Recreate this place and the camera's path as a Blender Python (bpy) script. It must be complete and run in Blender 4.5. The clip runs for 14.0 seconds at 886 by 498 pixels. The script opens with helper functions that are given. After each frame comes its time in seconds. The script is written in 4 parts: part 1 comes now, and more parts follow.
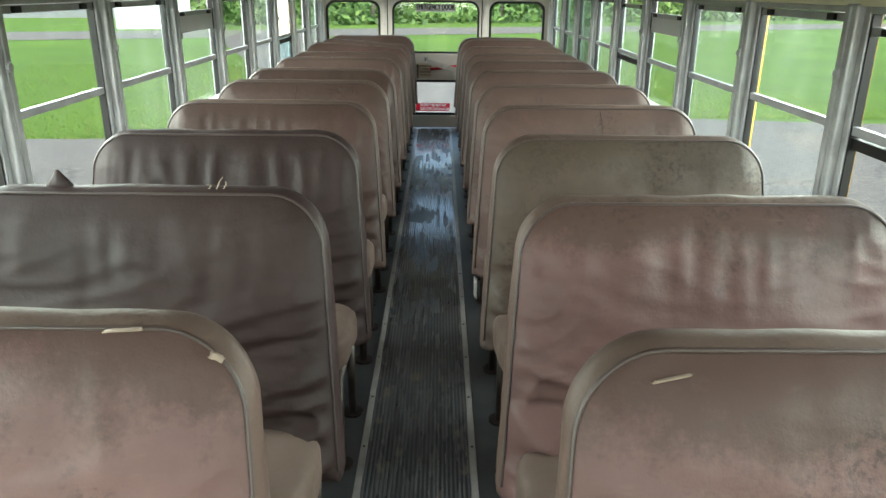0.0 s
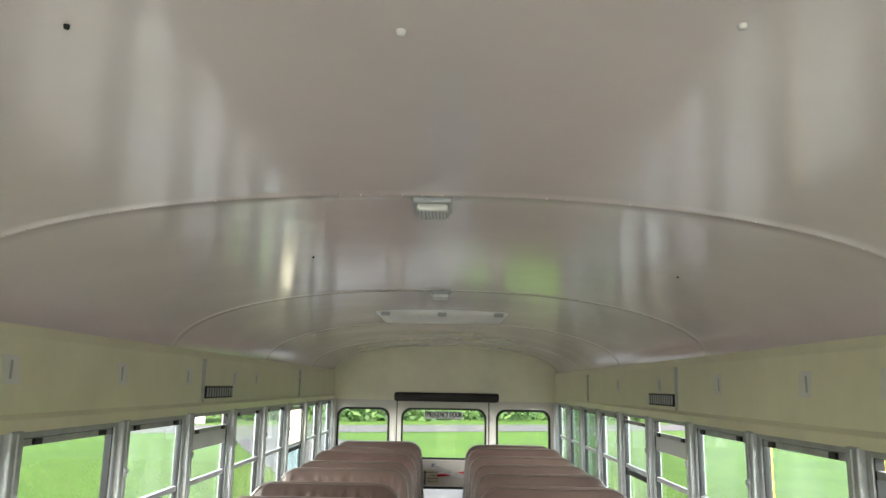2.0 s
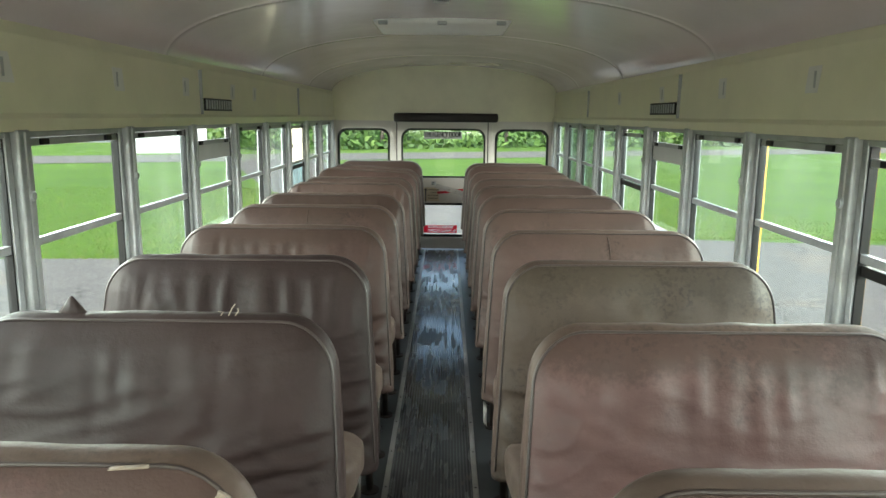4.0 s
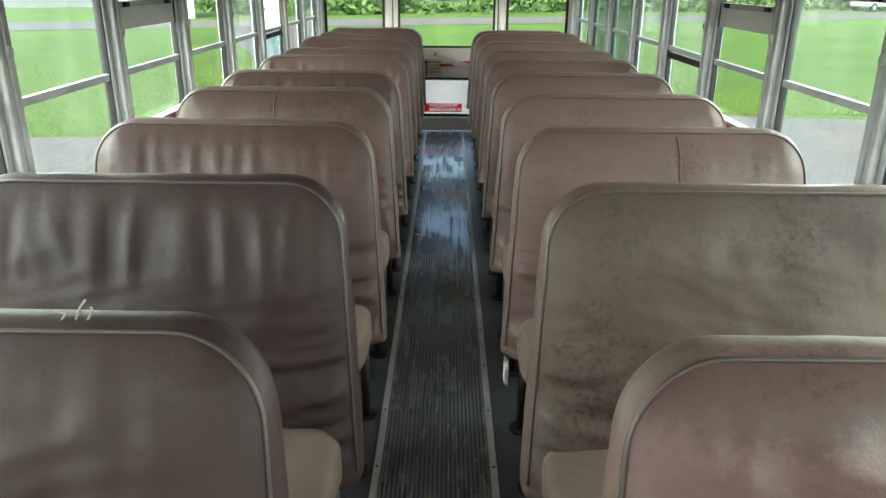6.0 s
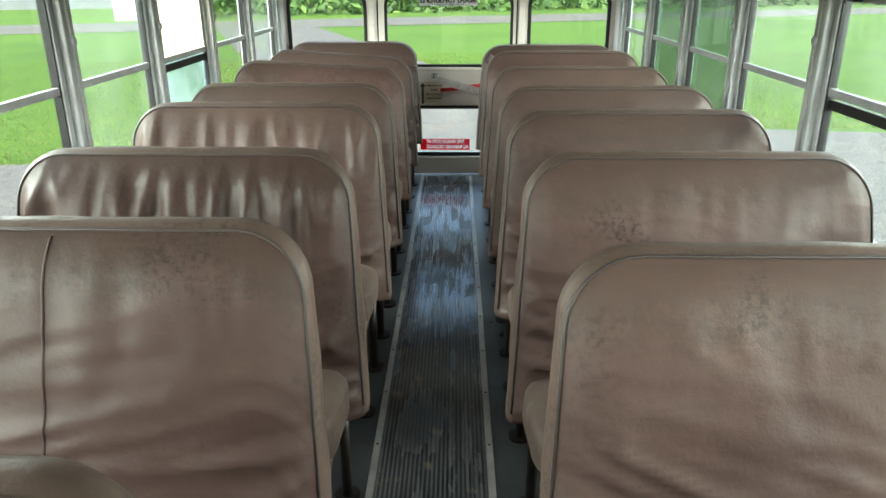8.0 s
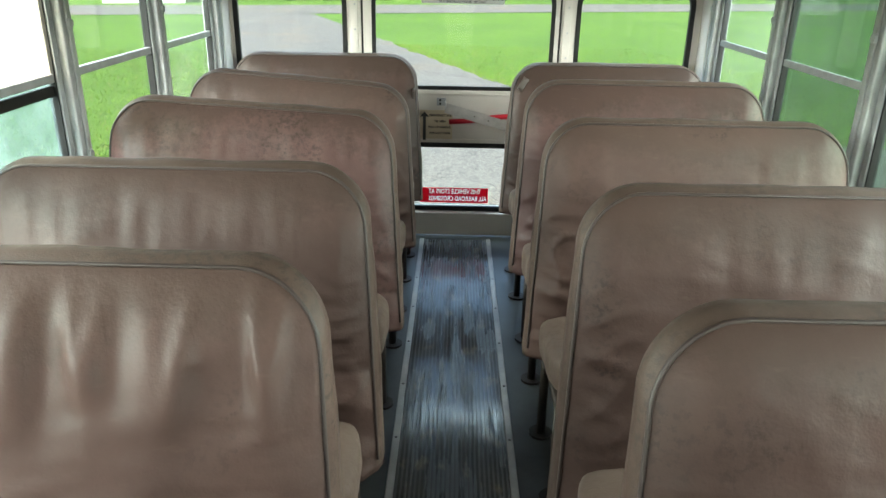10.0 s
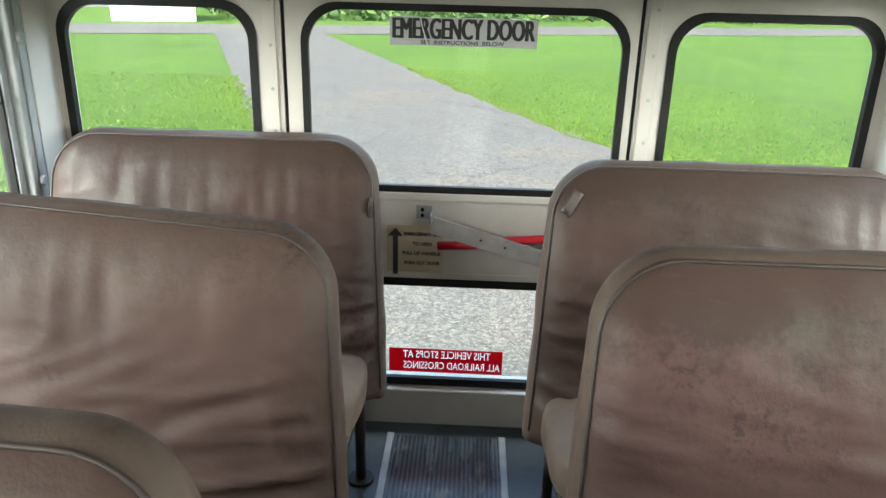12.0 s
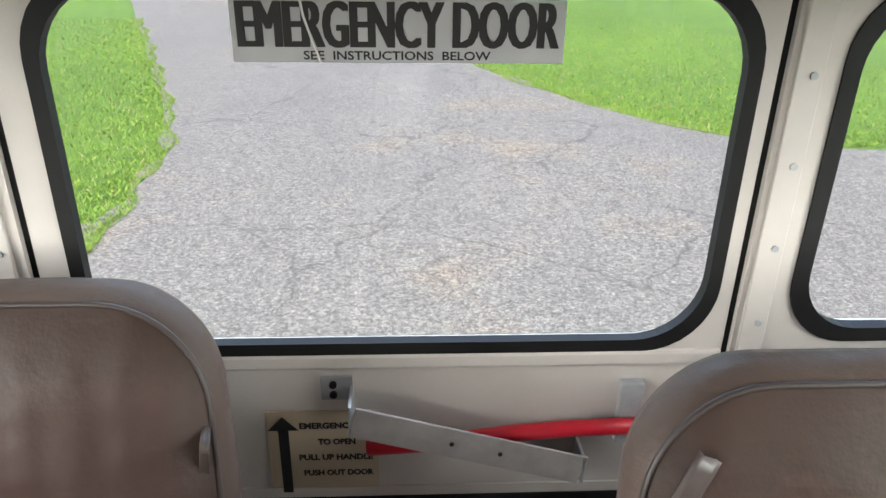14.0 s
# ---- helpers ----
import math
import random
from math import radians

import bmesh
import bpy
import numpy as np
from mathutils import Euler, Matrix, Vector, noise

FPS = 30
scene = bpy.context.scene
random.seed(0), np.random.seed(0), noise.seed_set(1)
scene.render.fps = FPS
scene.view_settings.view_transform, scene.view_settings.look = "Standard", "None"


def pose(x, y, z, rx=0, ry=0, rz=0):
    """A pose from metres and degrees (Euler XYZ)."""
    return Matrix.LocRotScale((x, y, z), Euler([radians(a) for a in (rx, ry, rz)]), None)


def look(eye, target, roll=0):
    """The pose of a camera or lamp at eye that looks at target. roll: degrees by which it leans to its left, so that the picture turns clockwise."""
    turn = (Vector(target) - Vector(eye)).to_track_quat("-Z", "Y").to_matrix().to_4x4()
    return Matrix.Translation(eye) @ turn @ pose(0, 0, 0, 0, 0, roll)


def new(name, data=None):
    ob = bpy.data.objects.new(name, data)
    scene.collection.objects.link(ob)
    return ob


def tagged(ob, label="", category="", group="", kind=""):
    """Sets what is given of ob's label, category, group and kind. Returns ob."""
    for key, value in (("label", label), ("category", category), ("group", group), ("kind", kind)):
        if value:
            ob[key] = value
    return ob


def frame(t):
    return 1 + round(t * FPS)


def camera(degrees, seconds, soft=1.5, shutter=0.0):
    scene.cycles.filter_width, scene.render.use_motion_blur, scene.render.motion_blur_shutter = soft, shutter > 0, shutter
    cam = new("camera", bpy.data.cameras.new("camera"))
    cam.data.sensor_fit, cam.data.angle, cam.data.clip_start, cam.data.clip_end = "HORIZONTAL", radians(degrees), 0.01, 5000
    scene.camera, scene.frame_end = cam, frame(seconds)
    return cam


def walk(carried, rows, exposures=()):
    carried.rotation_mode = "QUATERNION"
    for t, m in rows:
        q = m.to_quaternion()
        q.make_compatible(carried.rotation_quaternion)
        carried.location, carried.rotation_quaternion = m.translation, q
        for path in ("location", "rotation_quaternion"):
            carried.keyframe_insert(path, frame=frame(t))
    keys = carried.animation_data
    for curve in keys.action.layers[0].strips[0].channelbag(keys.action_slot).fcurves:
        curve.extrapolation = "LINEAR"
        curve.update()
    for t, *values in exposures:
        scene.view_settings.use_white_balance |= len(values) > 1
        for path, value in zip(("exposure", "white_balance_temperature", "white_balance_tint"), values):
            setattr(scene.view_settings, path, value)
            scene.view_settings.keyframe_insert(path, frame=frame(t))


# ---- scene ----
cam = camera(62.4, 14.0)
PATH = [
    (0, (0.043, 1.075, 1.378), (0.054, 2.959, 0.708), 0.5),
    (0.5, (0.045, 1.065, 1.389), (0.052, 3.006, 0.907), 0.1),
    (1, (0.044, 1.06, 1.427), (0.044, 3.052, 1.246), 0.3),
    (1.5, (0.042, 1.057, 1.466), (0.034, 3.052, 1.605), 0.7),
    (2, (0.043, 1.059, 1.49), (0.021, 3.025, 1.859), 1.0),
    (2.5, (0.041, 1.055, 1.497), (0.009, 3.005, 1.94), 1.4),
    (3, (0.036, 1.064, 1.471), (0.009, 3.048, 1.722), 1.2),
    (3.5, (0.033, 1.07, 1.427), (0.013, 3.068, 1.352), 0.8),
    (4, (0.029, 1.081, 1.397), (0.022, 3.049, 1.039), 0.5),
    (4.2, (0.028, 1.081, 1.392), (0.027, 3.034, 0.961), 0.5),
    (6.5, (0.002, 2.26, 1.352), (-0.01, 4.134, 0.652), 0.4),
    (7, (0.028, 2.697, 1.366), (0.006, 4.573, 0.673), 0.2),
    (7.5, (0.032, 3.144, 1.352), (0.0, 5.021, 0.663), -0.0),
    (8, (0.045, 3.563, 1.355), (0.012, 5.436, 0.654), -0.1),
    (10.5, (-0.044, 5.523, 1.340), (-0.072, 7.384, 0.608), 1.3),
    (11, (-0.015, 5.956, 1.323), (-0.071, 7.824, 0.611), 0.9),
    (11.5, (-0.022, 6.351, 1.340), (-0.085, 8.224, 0.641), 1.2),
    (12, (0.025, 6.736, 1.324), (-0.042, 8.614, 0.638), 1.5),
    (12.5, (-0.019, 7.097, 1.322), (-0.036, 8.965, 0.609), 2.0),
    (13, (-0.025, 7.401, 1.319), (-0.013, 9.260, 0.583), 2.0),
    (13.5, (0.004, 7.667, 1.342), (0.037, 9.501, 0.546), 1.2),
    (14, (0.000, 7.863, 1.332), (0.097, 9.673, 0.487), 0.9),
]
walk(cam, [(t, look(eye, target, roll)) for t, eye, target, roll in PATH], [(0.0, 1.9, 6500, 9), (1.0, 2.05, 6500, 9), (2.0, 2.3, 6500, 15), (2.7, 2.3, 6500, 15), (3.5, 2.05, 6500, 9), (4.2, 1.9, 6500, 8),
      (6.5, 2.1, 6500, 8), (8.0, 2.22, 6500, 7), (10.5, 2.28, 6500, 7), (12.0, 2.2, 6500, 12), (13.0, 2.15, 6500, 19), (14.0, 2.1, 6500, 21)])

# ---- light ----
YR_LAMP = 9.35
world = bpy.data.worlds.new("sky")
scene.world = world
world.use_nodes = True
wn = world.node_tree
sky = wn.nodes.new("ShaderNodeTexSky")
sky.sky_type = 'NISHITA'
sky.sun_disc = False
sky.sun_elevation, sky.sun_rotation = radians(55), radians(200)
sky.air_density, sky.dust_density = 1.0, 4.0
wn.links.new(sky.outputs[0], wn.nodes["Background"].inputs[0])
wn.nodes["Background"].inputs[1].default_value = 0.15
sun_data = bpy.data.lights.new("sun", 'SUN')
sun_data.energy, sun_data.angle, sun_data.color = 1.5, radians(20), (1.0, 0.96, 0.9)
sun_ob = new("sun", sun_data)
sun_ob.matrix_world = look((0, 0, 20), (Vector((0, 0, 20)) - Vector((-0.2, -0.53, 0.82))))

for s_ in (-1, 1):                                         # added unseen lamp outside each window row, lifts the interior beyond the sky's daylight
    d = bpy.data.lights.new("window_light", 'AREA')
    d.shape, d.size, d.size_y, d.energy, d.color = 'RECTANGLE', 13.0, 1.3, 395, (0.93, 0.98, 0.89)
    lamp = new("window_light", d)
    lamp.matrix_world = look((s_ * 3.2, 2.2, 1.95), (0, 2.2, 0.85))
# added unseen bluish lamp behind and above the rear windows, brightens floor and rear
d = bpy.data.lights.new("window_light", 'AREA')
d.shape, d.size, d.size_y, d.energy, d.color = 'RECTANGLE', 2.2, 0.7, 15, (0.72, 0.88, 1.0)
lamp = new("window_light", d)
lamp.matrix_world = look((0, YR_LAMP, 1.95), (0, 6.5, 0.6))
d = bpy.data.lights.new("windshield_fill", 'AREA')        # added lamp ahead of the unseen windshield behind the walker, fills the seat fronts
d.shape, d.size, d.size_y, d.energy, d.color = 'RECTANGLE', 2.4, 1.2, 24, (0.96, 0.98, 0.90)
lamp = new("windshield_fill", d)
lamp.matrix_world = look((0, -3.5, 1.5), (0, 4.0, 0.85))

# ---- plan ----
YF, YR = -0.75, 8.735          # front closing wall, rear wall
XW = 1.14                      # inner face of the side walls
PITCH, POST0 = 0.687, 3.775    # window bays along the bus
Z_SILL, Z_HEAD, Z_CORN, Z_TOP = 0.66, 1.345, 1.605, 1.902
GROUND = -0.95
ROWS_L = (2.02, 2.715, 3.43, 4.10, 4.81, 5.39, 6.10, 6.65, 7.31, 8.00, 8.61)
ROWS_R = (1.965, 2.66, 3.385, 4.03, 4.69, 5.355, 5.97, 6.51, 7.17, 7.78, 8.45)


# ---- materials ----
def material(name, color, rough=0.5, metal=0.0, spec=0.5):
    m = bpy.data.materials.new(name)
    m.use_nodes = True
    b = m.node_tree.nodes["Principled BSDF"]
    b.inputs["Base Color"].default_value = (*color, 1)
    b.inputs["Roughness"].default_value = rough
    b.inputs["Metallic"].default_value = metal
    b.inputs["Specular IOR Level"].default_value = spec
    return m, m.node_tree, b


def noise_node(nt, scale, detail=6, rough=0.6, stretch=None, coord="Object"):
    tc = nt.nodes.new("ShaderNodeTexCoord")
    n = nt.nodes.new("ShaderNodeTexNoise")
    n.inputs["Scale"].default_value = scale
    n.inputs["Detail"].default_value = detail
    n.inputs["Roughness"].default_value = rough
    if stretch:
        mp = nt.nodes.new("ShaderNodeMapping")
        mp.inputs["Scale"].default_value = stretch
        nt.links.new(tc.outputs[coord], mp.inputs[0])
        nt.links.new(mp.outputs[0], n.inputs["Vector"])
    else:
        nt.links.new(tc.outputs[coord], n.inputs["Vector"])
    return n


def ramp(nt, src, stops):
    r = nt.nodes.new("ShaderNodeValToRGB")
    e = r.color_ramp.elements
    while len(e) < len(stops):
        e.new(0.5)
    for k, (p, c) in zip(e, stops):
        k.position, k.color = p, (*c, 1) if len(c) == 3 else c
    nt.links.new(src, r.inputs[0])
    return r.outputs[0]


def mix(nt, fac, a, b, mode='MIX'):
    m = nt.nodes.new("ShaderNodeMix")
    m.data_type, m.blend_type = 'RGBA', mode
    for socket, v in ((m.inputs[0], fac), (m.inputs[6], a), (m.inputs[7], b)):
        if isinstance(v, (int, float)):
            socket.default_value = v
        elif isinstance(v, tuple):
            socket.default_value = (*v, 1)
        else:
            nt.links.new(v, socket)
    return m.outputs[2]


def bump(nt, b, src, strength=0.2, dist=0.01, prev=None):
    n = nt.nodes.new("ShaderNodeBump")
    n.inputs["Strength"].default_value, n.inputs["Distance"].default_value = strength, dist
    nt.links.new(src, n.inputs["Height"])
    if prev:
        nt.links.new(prev, n.inputs["Normal"])
    nt.links.new(n.outputs[0], b.inputs["Normal"])
    return n.outputs[0]


def worn(name, color, rough, metal=0.0, vary=0.25, scale=6.0, spots=None, bumpy=0.1, fine=90.0, spec=0.5):
    """A paint, metal or rubber with soft blotches, fine grain and uneven gloss."""
    m, nt, b = material(name, color, rough, metal, spec)
    n1, n2 = noise_node(nt, scale), noise_node(nt, fine, 3)
    lo = tuple(c * (1 - vary) for c in color)
    hi = tuple(min(1, c * (1 + vary * 0.6)) for c in color)
    col = ramp(nt, n1.outputs[0], ((0.3, lo), (0.7, hi)))
    if spots:
        n3 = noise_node(nt, scale * 5, 8, 0.7)
        mask = ramp(nt, n3.outputs[0], ((spots[1], (0, 0, 0)), (spots[1] + 0.06, (1, 1, 1))))
        col = mix(nt, mask, col, spots[0])
    nt.links.new(col, b.inputs["Base Color"])
    rr = ramp(nt, n1.outputs[0], ((0.3, (rough * 0.8,) * 3), (0.7, (min(1, rough * 1.25),) * 3)))
    nt.links.new(rr, b.inputs["Roughness"])
    bump(nt, b, n2.outputs[0], bumpy, 0.002)
    return m


def vinyl(name, base, dust, mould, mould_at, rough=0.43, grime=0.5):
    """Old upholstery vinyl: fine leather grain, faded blotches, mildew and a dusty upper edge."""
    m, nt, b = material(name, base, rough, 0.0, 0.20)
    tc = nt.nodes.new("ShaderNodeTexCoord")
    oi = nt.nodes.new("ShaderNodeObjectInfo")
    off = nt.nodes.new("ShaderNodeVectorMath")
    off.operation = 'MULTIPLY_ADD'
    off.inputs[1].default_value = (1, 1, 1)
    cx = nt.nodes.new("ShaderNodeCombineXYZ")
    mul = nt.nodes.new("ShaderNodeMath")
    mul.operation = 'MULTIPLY'
    mul.inputs[1].default_value = 37.0
    nt.links.new(oi.outputs["Random"], mul.inputs[0])
    for k in range(3):
        nt.links.new(mul.outputs[0], cx.inputs[k])
    nt.links.new(tc.outputs["Object"], off.inputs[0])
    nt.links.new(cx.outputs[0], off.inputs[2])

    def nz(scale, detail=5, r=0.6):
        n = nt.nodes.new("ShaderNodeTexNoise")
        n.inputs["Scale"].default_value, n.inputs["Detail"].default_value, n.inputs["Roughness"].default_value = scale, detail, r
        nt.links.new(off.outputs[0], n.inputs["Vector"])
        return n.outputs[0]
    big, mid, small = nz(2.6), nz(9, 7, 0.7), nz(70, 4, 0.7)
    col = ramp(nt, big, ((0.3, tuple(c * 0.72 for c in base)), (0.55, base), (0.75, tuple(c * 1.3 for c in base))))
    col = mix(nt, ramp(nt, mid, ((0.5, (0, 0, 0)), (0.85, (0.14,) * 3))), col, dust)
    # dusty, grimy top: a darker band with a ragged lower edge
    sep = nt.nodes.new("ShaderNodeSeparateXYZ")
    nt.links.new(tc.outputs["Object"], sep.inputs[0])
    mz = nt.nodes.new("ShaderNodeMath")
    mz.operation = 'MULTIPLY_ADD'
    mz.inputs[1].default_value = 0.26
    nt.links.new(mid, mz.inputs[0])
    mb = nt.nodes.new("ShaderNodeMath")
    mb.operation = 'MULTIPLY_ADD'
    mb.inputs[1].default_value = 0.34
    nt.links.new(big, mb.inputs[0])
    nt.links.new(sep.outputs[2], mb.inputs[2])
    ms = nt.nodes.new("ShaderNodeMath")
    ms.operation = 'MULTIPLY_ADD'
    ms.inputs[1].default_value = 0.12
    nt.links.new(small, ms.inputs[0])
    nt.links.new(mb.outputs[0], ms.inputs[2])
    nt.links.new(ms.outputs[0], mz.inputs[2])
    half = nt.nodes.new("ShaderNodeMath")
    half.operation = 'MULTIPLY'
    half.inputs[1].default_value = 0.5
    nt.links.new(mz.outputs[0], half.inputs[0])
    top = ramp(nt, half.outputs[0], ((0.585, (0, 0, 0)), (0.622, (grime,) * 3)))
    col = mix(nt, top, col, tuple(c * k for c, k in zip(base, (0.50, 0.54, 0.48))))
    mp = nt.nodes.new("ShaderNodeMapping")
    mp.inputs["Rotation"].default_value = (0, radians(38), 0)
    mp.inputs["Scale"].default_value = (22, 22, 90)
    nt.links.new(off.outputs[0], mp.inputs[0])
    sc = nt.nodes.new("ShaderNodeTexNoise")
    sc.inputs["Scale"].default_value, sc.inputs["Detail"].default_value = 1.0, 4
    nt.links.new(mp.outputs[0], sc.inputs["Vector"])
    col = mix(nt, ramp(nt, sc.outputs[0], ((0.62, (0, 0, 0)), (0.76, (0.10,) * 3))), col, dust)
    # mildew specks gathered in patches
    spk = nt.nodes.new("ShaderNodeMath")
    spk.operation = 'MULTIPLY'
    nt.links.new(ramp(nt, small, ((0.5, (0, 0, 0)), (0.6, (1, 1, 1)))), spk.inputs[0])
    nt.links.new(ramp(nt, nz(3.3), ((mould_at, (0, 0, 0)), (mould_at + 0.12, (0.7,) * 3))), spk.inputs[1])
    col = mix(nt, spk.outputs[0], col, mould)
    hs = nt.nodes.new("ShaderNodeHueSaturation")
    vv = nt.nodes.new("ShaderNodeMath")
    vv.operation = 'MULTIPLY_ADD'
    vv.inputs[1].default_value, vv.inputs[2].default_value = 0.32, 0.84
    nt.links.new(oi.outputs["Random"], vv.inputs[0])
    nt.links.new(vv.outputs[0], hs.inputs["Value"])
    nt.links.new(col, hs.inputs["Color"])
    col = hs.outputs[0]
    nt.links.new(col, b.inputs["Base Color"])
    nt.links.new(ramp(nt, mid, ((0.3, (rough * 0.8,) * 3), (0.7, (rough * 1.35,) * 3))), b.inputs["Roughness"])
    vor = nt.nodes.new("ShaderNodeTexVoronoi")
    vor.inputs["Scale"].default_value = 260
    nt.links.new(off.outputs[0], vor.inputs["Vector"])
    n1 = bump(nt, b, vor.outputs[0], 0.12, 0.0012)
    n2 = bump(nt, b, nz(42, 5, 0.6), 0.22, 0.005, n1)
    n3 = bump(nt, b, nz(13, 4, 0.55), 0.20, 0.012, n2)
    # slack creases, long along the bench
    cm = nt.nodes.new("ShaderNodeMapping")
    cm.inputs["Rotation"].default_value = (0, radians(-20), 0)
    cm.inputs["Scale"].default_value = (2.2, 2.2, 6.5)
    nt.links.new(off.outputs[0], cm.inputs[0])
    cr = nt.nodes.new("ShaderNodeTexNoise")
    cr.noise_type = 'RIDGED_MULTIFRACTAL'
    cr.inputs["Scale"].default_value, cr.inputs["Detail"].default_value = 1.3, 2.5
    nt.links.new(cm.outputs[0], cr.inputs["Vector"])
    bump(nt, b, cr.outputs[0], 0.22, 0.02, n3)
    return m


def glass(name, tint, haze=0.0, haze_color=(0.8, 0.85, 0.85)):
    m = bpy.data.materials.new(name)
    m.use_nodes = True
    nt = m.node_tree
    nt.nodes.clear()
    out = nt.nodes.new("ShaderNodeOutputMaterial")
    tr = nt.nodes.new("ShaderNodeBsdfTransparent")
    tr.inputs[0].default_value = (*tint, 1)
    gl = nt.nodes.new("ShaderNodeBsdfGlossy")
    gl.inputs["Roughness"].default_value = 0.03
    lw_ = nt.nodes.new("ShaderNodeLayerWeight")
    pw = nt.nodes.new("ShaderNodeMath")
    pw.operation = 'POWER'
    pw.inputs[1].default_value = 5.0
    nt.links.new(lw_.outputs["Facing"], pw.inputs[0])
    ma = nt.nodes.new("ShaderNodeMath")
    ma.operation = 'MULTIPLY_ADD'
    ma.inputs[1].default_value, ma.inputs[2].default_value = 0.5, 0.02
    nt.links.new(pw.outputs[0], ma.inputs[0])
    mx = nt.nodes.new("ShaderNodeMixShader")
    nt.links.new(ma.outputs[0], mx.inputs[0])
    nt.links.new(tr.outputs[0], mx.inputs[1])
    nt.links.new(gl.outputs[0], mx.inputs[2])
    last = mx
    if haze:
        df = nt.nodes.new("ShaderNodeBsdfTranslucent")
        df.inputs[0].default_value = (*haze_color, 1)
        n = noise_node(nt, 5, 5)
        f = ramp(nt, n.outputs[0], ((0.3, (haze * 0.4,) * 3), (0.7, (haze * 1.4,) * 3)))
        last = nt.nodes.new("ShaderNodeMixShader")
        nt.links.new(f, last.inputs[0])
        nt.links.new(mx.outputs[0], last.inputs[1])
        nt.links.new(df.outputs[0], last.inputs[2])
    nt.links.new(last.outputs[0], out.inputs[0])
    return m


CEIL = worn("glossy cream ceiling paint", (0.60, 0.545, 0.55), 0.135, vary=0.06, scale=2, bumpy=0.05, fine=5, spec=0.65)
CREAM = worn("cream wall paint", (0.67, 0.65, 0.47), 0.36, vary=0.1, scale=3, spots=((0.25, 0.2, 0.15), 0.72), bumpy=0.05)
DOORP = worn("off-white door paint", (0.54, 0.51, 0.47), 0.4, vary=0.1, scale=4, spots=((0.2, 0.16, 0.12), 0.74), bumpy=0.05)
ALU = worn("dull aluminium", (0.37, 0.39, 0.40), 0.42, 0.2, vary=0.25, scale=14, spots=((0.12, 0.11, 0.1), 0.7), bumpy=0.1)
POSTM = worn("weathered grey post paint", (0.35, 0.37, 0.37), 0.45, 0.05, vary=0.25, scale=12, spots=((0.1, 0.09, 0.08), 0.68), bumpy=0.15)
DARK = worn("dark seal rubber", (0.012, 0.012, 0.012), 0.5, vary=0.3, bumpy=0.1, spec=0.2)
BLACKPAD = worn("black padded vinyl", (0.018, 0.013, 0.012), 0.5, vary=0.3, bumpy=0.1)


def streaked(name, color, rough, dirt):
    """Walked-on rubber: long polished or wet streaks along the aisle, dull dirt between them."""
    m, nt, b = material(name, color, rough, 0.0, 0.5)
    g = nt.nodes.new("ShaderNodeNewGeometry")

    def nz(stretch, detail):
        mp = nt.nodes.new("ShaderNodeMapping")
        mp.inputs["Scale"].default_value = stretch
        nt.links.new(g.outputs["Position"], mp.inputs[0])
        n = nt.nodes.new("ShaderNodeTexNoise")
        n.inputs["Scale"].default_value, n.inputs["Detail"].default_value = 1.0, detail
        nt.links.new(mp.outputs[0], n.inputs["Vector"])
        return n.outputs[0]
    long_, blot, fine_ = nz((42, 2.6, 1), 4), nz((7, 3.5, 1), 6), nz((140, 60, 60), 3)
    col = ramp(nt, blot, ((0.3, tuple(c * 0.6 for c in color)), (0.7, tuple(c * 1.45 for c in color))))
    col = mix(nt, ramp(nt, nz((16, 9, 1), 8), ((0.60, (0, 0, 0)), (0.68, (0.8,) * 3))), col, dirt)
    nt.links.new(col, b.inputs["Base Color"])
    wet = nt.nodes.new("ShaderNodeMath")
    wet.operation = 'ADD'
    nt.links.new(long_, wet.inputs[0])
    nt.links.new(blot, wet.inputs[1])
    half = nt.nodes.new("ShaderNodeMath")
    half.operation = 'MULTIPLY'
    half.inputs[1].default_value = 0.5
    nt.links.new(wet.outputs[0], half.inputs[0])
    nt.links.new(ramp(nt, half.outputs[0], ((0.44, (rough * 1.7,) * 3), (0.53, (rough * 0.45,) * 3))), b.inputs["Roughness"])
    bump(nt, b, fine_, 0.15, 0.002)
    return m


MAT = streaked("ribbed aisle rubber", (0.042, 0.048, 0.053), 0.20, (0.17, 0.16, 0.13))
RIBM = streaked("worn rubber rib", (0.100, 0.112, 0.122), 0.22, (0.22, 0.20, 0.16))
TRIMM = worn("scuffed aluminium strip", (0.38, 0.38, 0.37), 0.38, 0.25, vary=0.3, scale=10, spots=((0.15, 0.14, 0.12), 0.66))
FLOORM = worn("worn dark floor rubber", (0.062, 0.072, 0.076), 0.34, vary=0.4, scale=7, spots=((0.14, 0.13, 0.11), 0.68), bumpy=0.15, fine=70)
STEEL = worn("dark painted seat frame", (0.035, 0.028, 0.024), 0.45, 0.4, vary=0.4, scale=20, spots=((0.13, 0.06, 0.03), 0.62), bumpy=0.2)
YELLOW = worn("yellow body paint", (0.75, 0.38, 0.02), 0.35, vary=0.1)
RED = worn("red paint", (0.55, 0.015, 0.03), 0.4, vary=0.15)
WHITE = worn("aged white plastic", (0.72, 0.72, 0.7), 0.35, vary=0.08)
BLACK = material("black print", (0.012, 0.012, 0.012), 0.5)[0]
SILVER = worn("grey sticker", (0.50, 0.51, 0.52), 0.45, vary=0.12)
REDFILM, nt_, b_ = material("red translucent sticker film", (0.62, 0.02, 0.05), 0.4)
tl_ = nt_.nodes.new("ShaderNodeBsdfTranslucent")
tl_.inputs[0].default_value = (0.75, 0.02, 0.06, 1)
